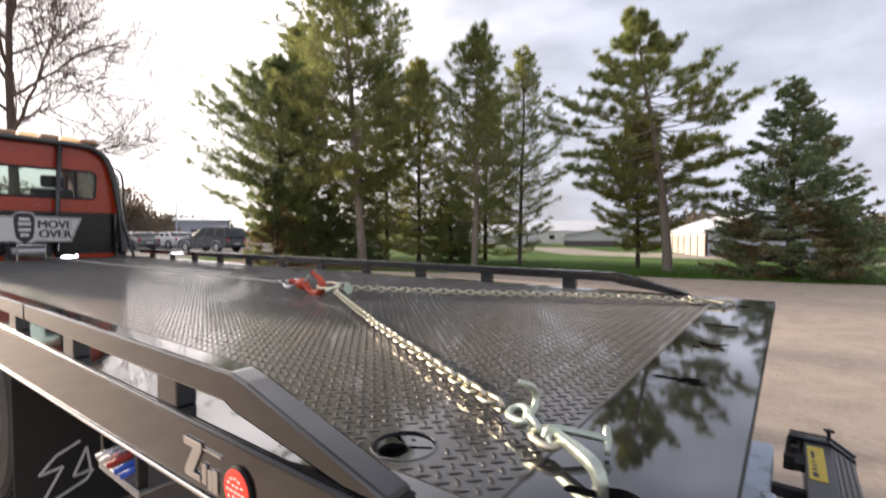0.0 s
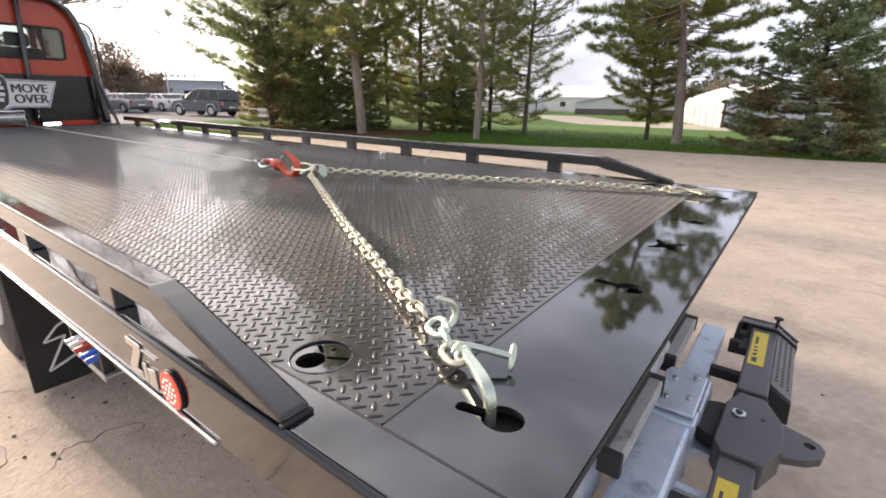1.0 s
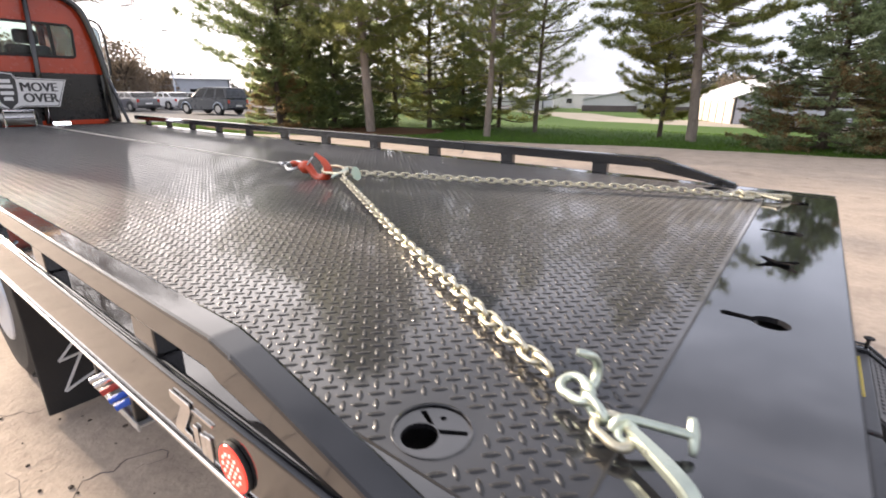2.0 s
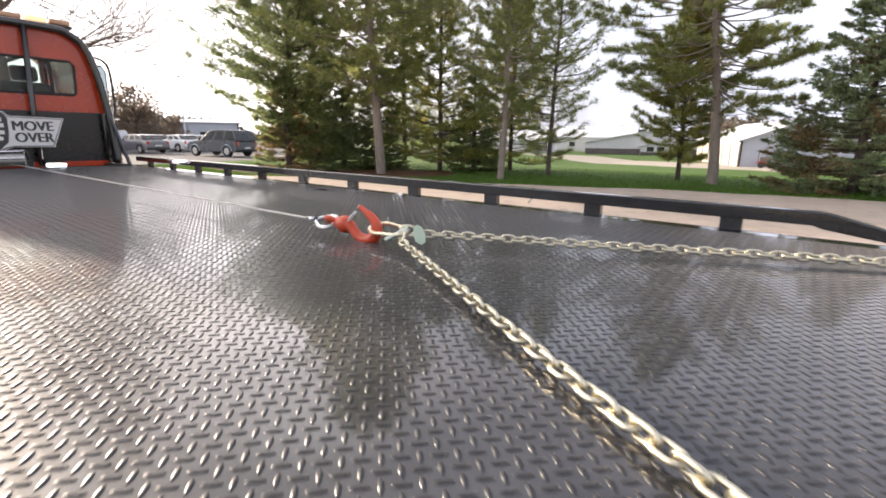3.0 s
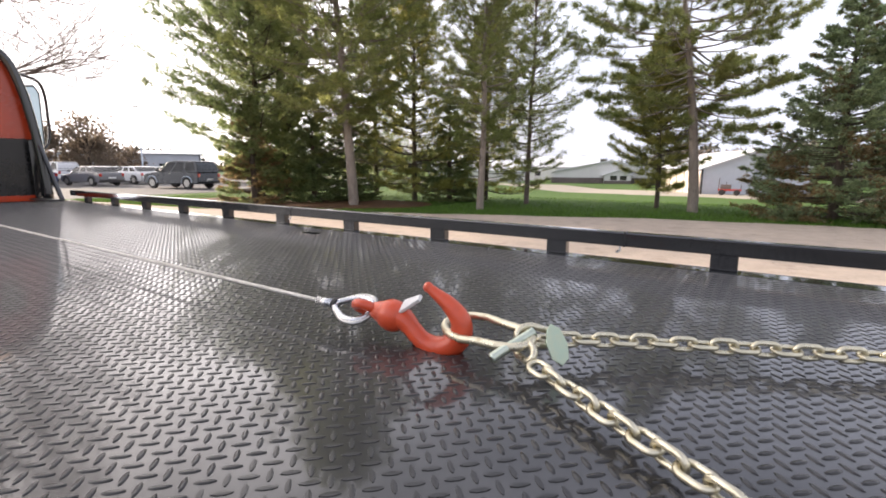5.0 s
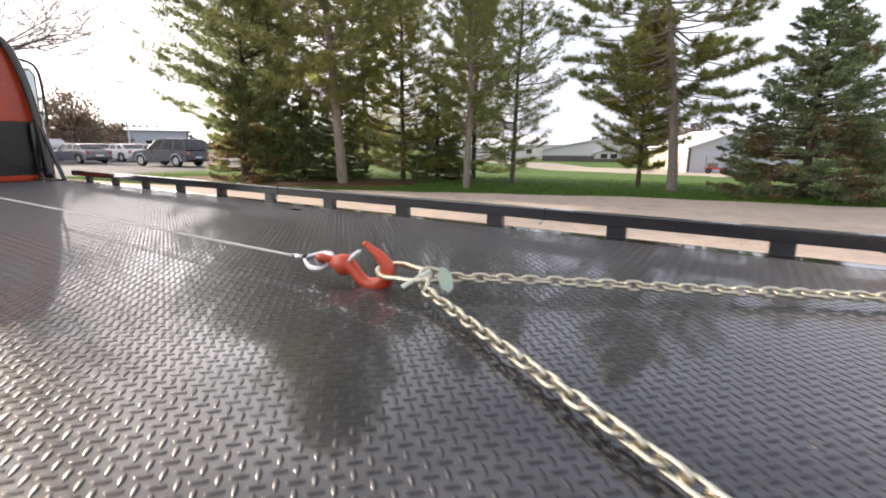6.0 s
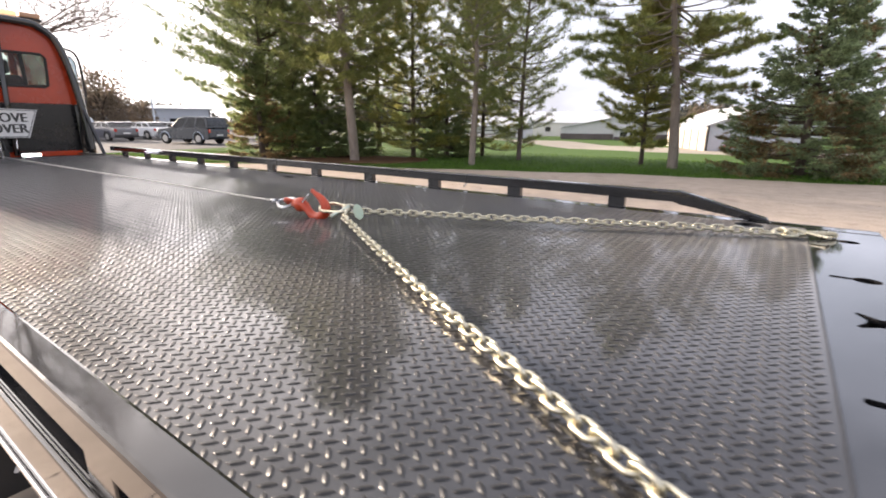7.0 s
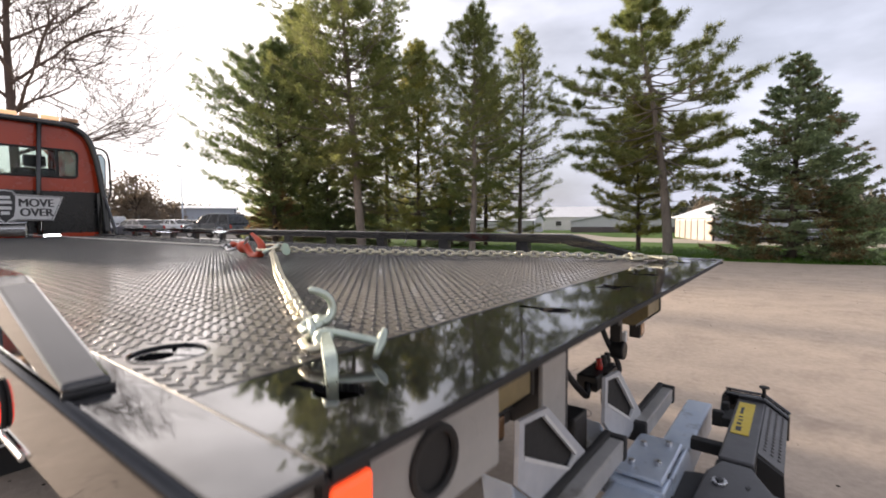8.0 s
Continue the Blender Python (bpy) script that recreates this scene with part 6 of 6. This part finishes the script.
# ---- parked vehicles ----
def vehicle(name, x, y, heading, paint, label, category, length, width, body, cabin, tyre=0.34, axles=(0.17, 0.80)):
    """A parked car: body and cabin drawn from their side outlines, with windows, wheels and lamps as parts. Front at +y before it is turned."""
    car = thing(name, (0, 0, 0), label, category, group="cars on the parking lot")
    hw = width / 2
    def loft(outline, inset_low, inset_high, z_low, z_high, bevel):
        bm = bmesh.new()
        sides = []
        for s in (-1, 1):
            sides.append([bm.verts.new((s * (hw - inset_low - (inset_high - inset_low) * max(0, min(1, (z - z_low) / (z_high - z_low)))), yy * length - length / 2, z)) for yy, z in outline])
        n = len(outline)
        bm.faces.new(sides[0]), bm.faces.new(sides[1][::-1])
        for i in range(n):
            j = (i + 1) % n
            bm.faces.new((sides[0][i], sides[1][i], sides[1][j], sides[0][j]))
        bmesh.ops.recalc_face_normals(bm, faces=bm.faces)
        bmesh.ops.bevel(bm, geom=list(bm.edges), offset=bevel, segments=2, profile=0.5, affect="EDGES")
        return bm
    zb, zt = max(z for _, z in body), max(z for _, z in cabin)
    part("body", loft(body, 0.0, 0.05, 0.3, zb, 0.05), paint, car)
    part("cabin", loft(cabin, 0.06, 0.20, zb - 0.03, zt, 0.045), paint, car)
    front, back = max(q for q, _ in cabin), min(q for q, _ in cabin)
    lo = zb + 0.04
    hi = zt - 0.09
    roof = [q for q, z in cabin if z > zt - 0.12]
    ra, rb = min(roof), max(roof)
    cuts = np.linspace(0.0, 1.0, 4)
    for s in (-1, 1):
        for k in range(3):
            g0, g1 = cuts[k] + 0.025, cuts[k + 1] - 0.025
            def at(g, z):
                f = (z - zb) / (zt - zb)
                ya = back + (ra - back) * f + 0.02
                yb = front + (rb - front) * f - 0.03
                inset = 0.06 + 0.14 * (z - zb + 0.03) / (zt - zb + 0.03)
                return (s * (hw - inset + 0.006), (ya + (yb - ya) * g) * length - length / 2, z)
            bm = bmesh.new()
            vs = [bm.verts.new(at(g, z)) for g, z in ((g0, lo), (g1, lo), (g1, hi), (g0, hi))]
            bm.faces.new(vs)
            bmesh.ops.solidify(bm, geom=list(bm.faces), thickness=0.012)
            part("side_window", bm, car_glass, car)
    for name_, q0, q1 in (("windscreen", front, rb), ("rear_window", back, ra)):
        bm = bmesh.new()
        sgn = 1 if name_ == "windscreen" else -1
        vs = [bm.verts.new((sx * (hw - 0.14 - (0.10 if hi_ else 0)), ((q0 * 0.82 + q1 * 0.18) if not hi_ else (q0 * 0.12 + q1 * 0.88)) * length - length / 2 + sgn * 0.018, (zb * 0.82 + zt * 0.18) if not hi_ else (zb * 0.12 + zt * 0.88))) for sx, hi_ in ((-1, 0), (1, 0), (1, 1), (-1, 1))]
        bm.faces.new(vs)
        bmesh.ops.solidify(bm, geom=list(bm.faces), thickness=0.01)
        part(name_, bm, car_glass, car)
    for q in axles:
        for s in (-1, 1):
            yy = (1 - q) * length - length / 2
            arch = part("wheel_arch", tube([(s * (hw + 0.004), yy + (tyre + 0.06) * math.cos(a), tyre + (tyre + 0.06) * math.sin(a)) for a in np.arange(0, 3.15, 0.26)], 0.035, 6), frame_black if tyre < 0.35 else galvanised, car)
            w = part("wheel", cyl((s * (hw - 0.10), yy, tyre), "x", tyre, 0.22, 24, 0.03), rubber, car)
            part("rim", cyl((s * (hw + 0.005), yy, tyre), "x", tyre * 0.60, 0.03, 20, 0.006), wire_steel, w)
    for s in (-1, 1):
        part("headlamp", box(s * hw * 0.78 - 0.16, s * hw * 0.78 + 0.16, length / 2 - 0.10, length / 2 - 0.015, zb * 0.66, zb * 0.80, 0.02), chrome, car)
        part("tail_lamp", box(s * hw * 0.86 - 0.09, s * hw * 0.86 + 0.09, -length / 2 + 0.004, -length / 2 + 0.06, zb * 0.70, zb * 0.92, 0.015), lens_red, car)
        part("door_mirror", box(s * (hw + 0.08) - 0.08, s * (hw + 0.08) + 0.08, (front - 0.04) * length - length / 2 - 0.06, (front - 0.04) * length - length / 2 + 0.06, zb + 0.02, zb + 0.16, 0.02), frame_black, car)
        part("door_handle", box(s * (hw - 0.03) - 0.012, s * (hw - 0.03) + 0.012, -0.1, 0.08, zb - 0.12, zb - 0.09, 0.004), chrome, car)
    part("number_plate", box(-0.26, 0.26, -length / 2 - 0.012, -length / 2 + 0.01, 0.55, 0.66, 0.003), sign_white, car)
    car.matrix_world = Matrix.Translation((x, y, 0.012)) @ pose(0, 0, 0, 0, 0, heading)
    return car


SUV_BODY = [(0.0, 0.45), (0.01, 0.95), (0.03, 1.06), (0.70, 1.10), (0.76, 1.10), (0.96, 0.98), (1.0, 0.80), (1.0, 0.42), (0.97, 0.32), (0.03, 0.32)]
SUV_CABIN = [(0.015, 1.06), (0.035, 1.55), (0.07, 1.78), (0.45, 1.82), (0.56, 1.74), (0.74, 1.08)]
SEDAN_BODY = [(0.0, 0.45), (0.005, 0.80), (0.03, 0.98), (0.22, 1.00), (0.70, 0.95), (0.95, 0.78), (1.0, 0.62), (1.0, 0.36), (0.97, 0.26), (0.03, 0.26)]
SEDAN_CABIN = [(0.10, 0.97), (0.26, 1.36), (0.36, 1.45), (0.52, 1.44), (0.60, 1.36), (0.76, 0.93)]
vehicle("suv", 15.75, 34.0, 15, material("suv_paint", (0.020, 0.026, 0.034), (0.028, 0.034, 0.042), rough=0.30, scale=2, coat=0.3, spec=0.4), "dark blue-grey SUV with pale wheel arches parked on the lot", "car", 4.75, 1.9, SUV_BODY, SUV_CABIN, 0.38)
vehicle("sedan", 14.0, 43.6, 10, car_paint("grey_paint", (0.13, 0.125, 0.13)), "dark grey sedan parked on the lot", "car", 4.8, 1.85, SEDAN_BODY, SEDAN_CABIN)
white = car_paint("white_paint", (0.70, 0.71, 0.73))
silver = car_paint("silver_paint", (0.42, 0.43, 0.45))
blue = car_paint("blue_paint", (0.06, 0.10, 0.24))
vehicle("sedan", 17.6, 45.5, 10, white, "white sedan parked on the lot", "car", 4.8, 1.85, SEDAN_BODY, SEDAN_CABIN)
vehicle("sedan", 21.5, 48.5, 10, silver, "silver sedan parked on the lot", "car", 4.7, 1.82, SEDAN_BODY, SEDAN_CABIN)
vehicle("sedan", 11.0, 47.0, 10, blue, "blue sedan parked on the lot", "car", 4.7, 1.82, SEDAN_BODY, SEDAN_CABIN)
vehicle("suv", 14.5, 53.0, 10, white, "white SUV parked on the lot", "car", 4.8, 1.9, SUV_BODY, SUV_CABIN, 0.37)
vehicle("sedan", 18.6, 53.5, 10, white, "white sedan parked on the lot", "car", 4.8, 1.85, SEDAN_BODY, SEDAN_CABIN)
vehicle("sedan", 23.0, 56.0, 10, silver, "silver sedan parked on the lot", "car", 4.8, 1.85, SEDAN_BODY, SEDAN_CABIN)
vehicle("suv", 8.5, 55.0, 10, silver, "silver SUV parked on the lot", "car", 4.8, 1.9, SUV_BODY, SUV_CABIN, 0.37)


# ---- buildings ----
def office_porch(b):
    """A brick wainscot and a small gabled entrance on the gable end of an office."""
    part("wainscot", box(1.0, 10.06, 7.86, 8.08, -0.3, 1.0, 0.01), brick_dark, b, "dark brick wainscot")
    part("wainscot", box(-10.06, -3.6, 7.86, 8.08, -0.3, 1.0, 0.01), brick_dark, b, "dark brick wainscot")
    porch = part("porch", prism([(-3.5, -0.3), (0.9, -0.3), (0.9, 1.5), (-1.3, 2.25), (-3.5, 1.5)], "y", 7.9, 9.4, 0.01), siding_white, b)
    for s in (-1, 1):
        part("porch_roof", prism([(-1.3, 2.28), (-1.3 + s * 2.6, 1.40), (-1.3 + s * 2.6, 1.52), (-1.3, 2.40)], "y", 7.8, 9.7, 0.01), roof_metal, porch)
    part("porch_base", box(-3.55, 0.95, 9.38, 9.48, -0.3, 0.55, 0.01), brick_dark, porch)
    for x in (-2.2, -0.6):
        part("porch_window", box(x - 0.55, x + 0.55, 9.37, 9.43, 0.62, 1.40, 0.01), car_glass, porch)


def shed(name, x, y, turn, length, depth, wall, ridge, mat, gable_mat, label, doors=0, door_w=2.2, door_h=2.2, windows=0, porch=False):
    """A gabled building: walls, overhanging roof, doors and windows set into its long front (-x side before turning)."""
    b = thing(name, (0, 0, 0), label, "building")
    hl, hd = length / 2, depth / 2
    part("wall", box(-hd, -hd + 0.15, -hl, hl, -0.3, wall, 0.01), mat, b)
    part("wall", box(hd - 0.15, hd, -hl, hl, -0.3, wall, 0.01), mat, b)
    for s in (-1, 1):
        part("gable", prism([(-hd, -0.3), (hd, -0.3), (hd, wall), (0, ridge), (-hd, wall)], "y", min(s * hl, s * (hl - 0.15)), max(s * hl, s * (hl - 0.15)), 0), gable_mat, b)
        sl = (ridge - wall) / hd
        part("roof", prism([(0, ridge + 0.02), (s * (hd + 0.4), wall - 0.4 * sl + 0.02), (s * (hd + 0.4), wall - 0.4 * sl + 0.14), (0, ridge + 0.16)], "y", -hl - 0.4, hl + 0.4, 0.01), roof_metal, b)
        part("corner_trim", box(-hd - 0.03, -hd + 0.12, s * hl - 0.08, s * hl + 0.08, -0.3, wall - 0.05, 0.01), frame_black, b)
    for k in range(doors):
        yy = -hl + length * (k + 0.5) / doors
        d = part("garage_door", box(-hd - 0.05, -hd - 0.01, yy - door_w / 2, yy + door_w / 2, -0.2, door_h, 0.01), door_cream, b)
        for q in range(4):
            part("door_panel", box(-hd - 0.075, -hd - 0.05, yy - door_w / 2 + 0.08, yy + door_w / 2 - 0.08, -0.1 + q * door_h / 4, -0.18 + (q + 1) * door_h / 4, 0.01), door_cream, d)
        part("door_frame", box(-hd - 0.06, -hd + 0.01, yy - door_w / 2 - 0.14, yy - door_w / 2 - 0.02, -0.2, door_h + 0.1, 0.01), brick_dark, d)
    for k in range(windows):
        yy = -hl + length * (k + 0.5) / windows
        w = part("window", box(-hd - 0.04, -hd - 0.005, yy - 0.6, yy + 0.6, 1.0, 2.0, 0.01), car_glass, b)
        part("window_frame", box(-hd - 0.07, -hd - 0.006, yy - 0.7, yy + 0.7, 0.9, 0.99, 0.01), sign_white, w)
    if porch:
        office_porch(b)
    b.matrix_world = Matrix.Translation((x, y, land(x, y))) @ pose(0, 0, 0, 0, 0, turn)
    return b


shed("garage_building", 60.4, 5.06, -65, 14.0, 10.0, 2.5, 4.25, siding_white, siding_grey, "white metal garage with cream doors and a pale roof", doors=6, door_w=1.9, door_h=2.1)
shed("farm_building", 104.0, 42.0, 15, 20.0, 12.0, 3.0, 5.2, siding_white, siding_grey, "low white building with a pale gabled roof", windows=4)
shed("farm_building", 78.0, 47.0, 15, 16.0, 10.0, 2.2, 3.9, siding_white, siding_grey, "long low white building behind the pines")
shed("farm_office", 92.6, 26.4, 107, 16.0, 20.0, 2.0, 3.9, siding_white, siding_white, "low white office with a wide gable and a brick porch", porch=True)
shed("office_building", 33.0, 98.0, 60, 34.0, 12.0, 3.6, 4.2, siding_grey, siding_grey, "long flat grey building across the parking lot", windows=9)


def implement(x, y):
    """A small rusty red trailer frame with upright posts, left beside the garage."""
    z = land(x, y)
    t = thing("farm_trailer", (x, y, z), "small rusty red trailer frame beside the garage", "trailer")
    part("frame", box(x - 0.5, x + 0.5, y - 0.95, y + 0.95, z + 0.42, z + 0.55, 0.02), strap_red, t)
    part("crate", box(x - 0.4, x + 0.4, y - 0.1, y + 0.75, z + 0.56, z + 0.98, 0.02), brick_dark, t)
    for dy in (-0.6, 0.6):
        part("wheel", cyl((x - 0.5, y + dy, z + 0.27), "x", 0.27, 0.16, 18, 0.03), rubber, t)
        part("wheel", cyl((x + 0.5, y + dy, z + 0.27), "x", 0.27, 0.16, 18, 0.03), rubber, t)
    for dy, h in ((-0.9, 1.0), (0.9, 1.6), (0.3, 1.2)):
        part("post", box(x - 0.03, x + 0.03, y + dy - 0.03, y + dy + 0.03, z + 0.5, z + h, 0.005), brick_dark, t)


implement(51.0, 4.1)


def light_pole(x, y, h):
    p = thing("light_pole", (x, y, 0), "thin grey parking-lot light pole", "lamp post")
    part("pole", tube([(x, y, 0), (x, y, h)], [0.09, 0.05], 8), galvanised, p)
    part("lamp_head", box(x - 0.5, x + 0.1, y - 0.12, y + 0.12, h, h + 0.12, 0.02), frame_black, p)


light_pole(23.0, 56.0, 7.5)

lay_lugs()
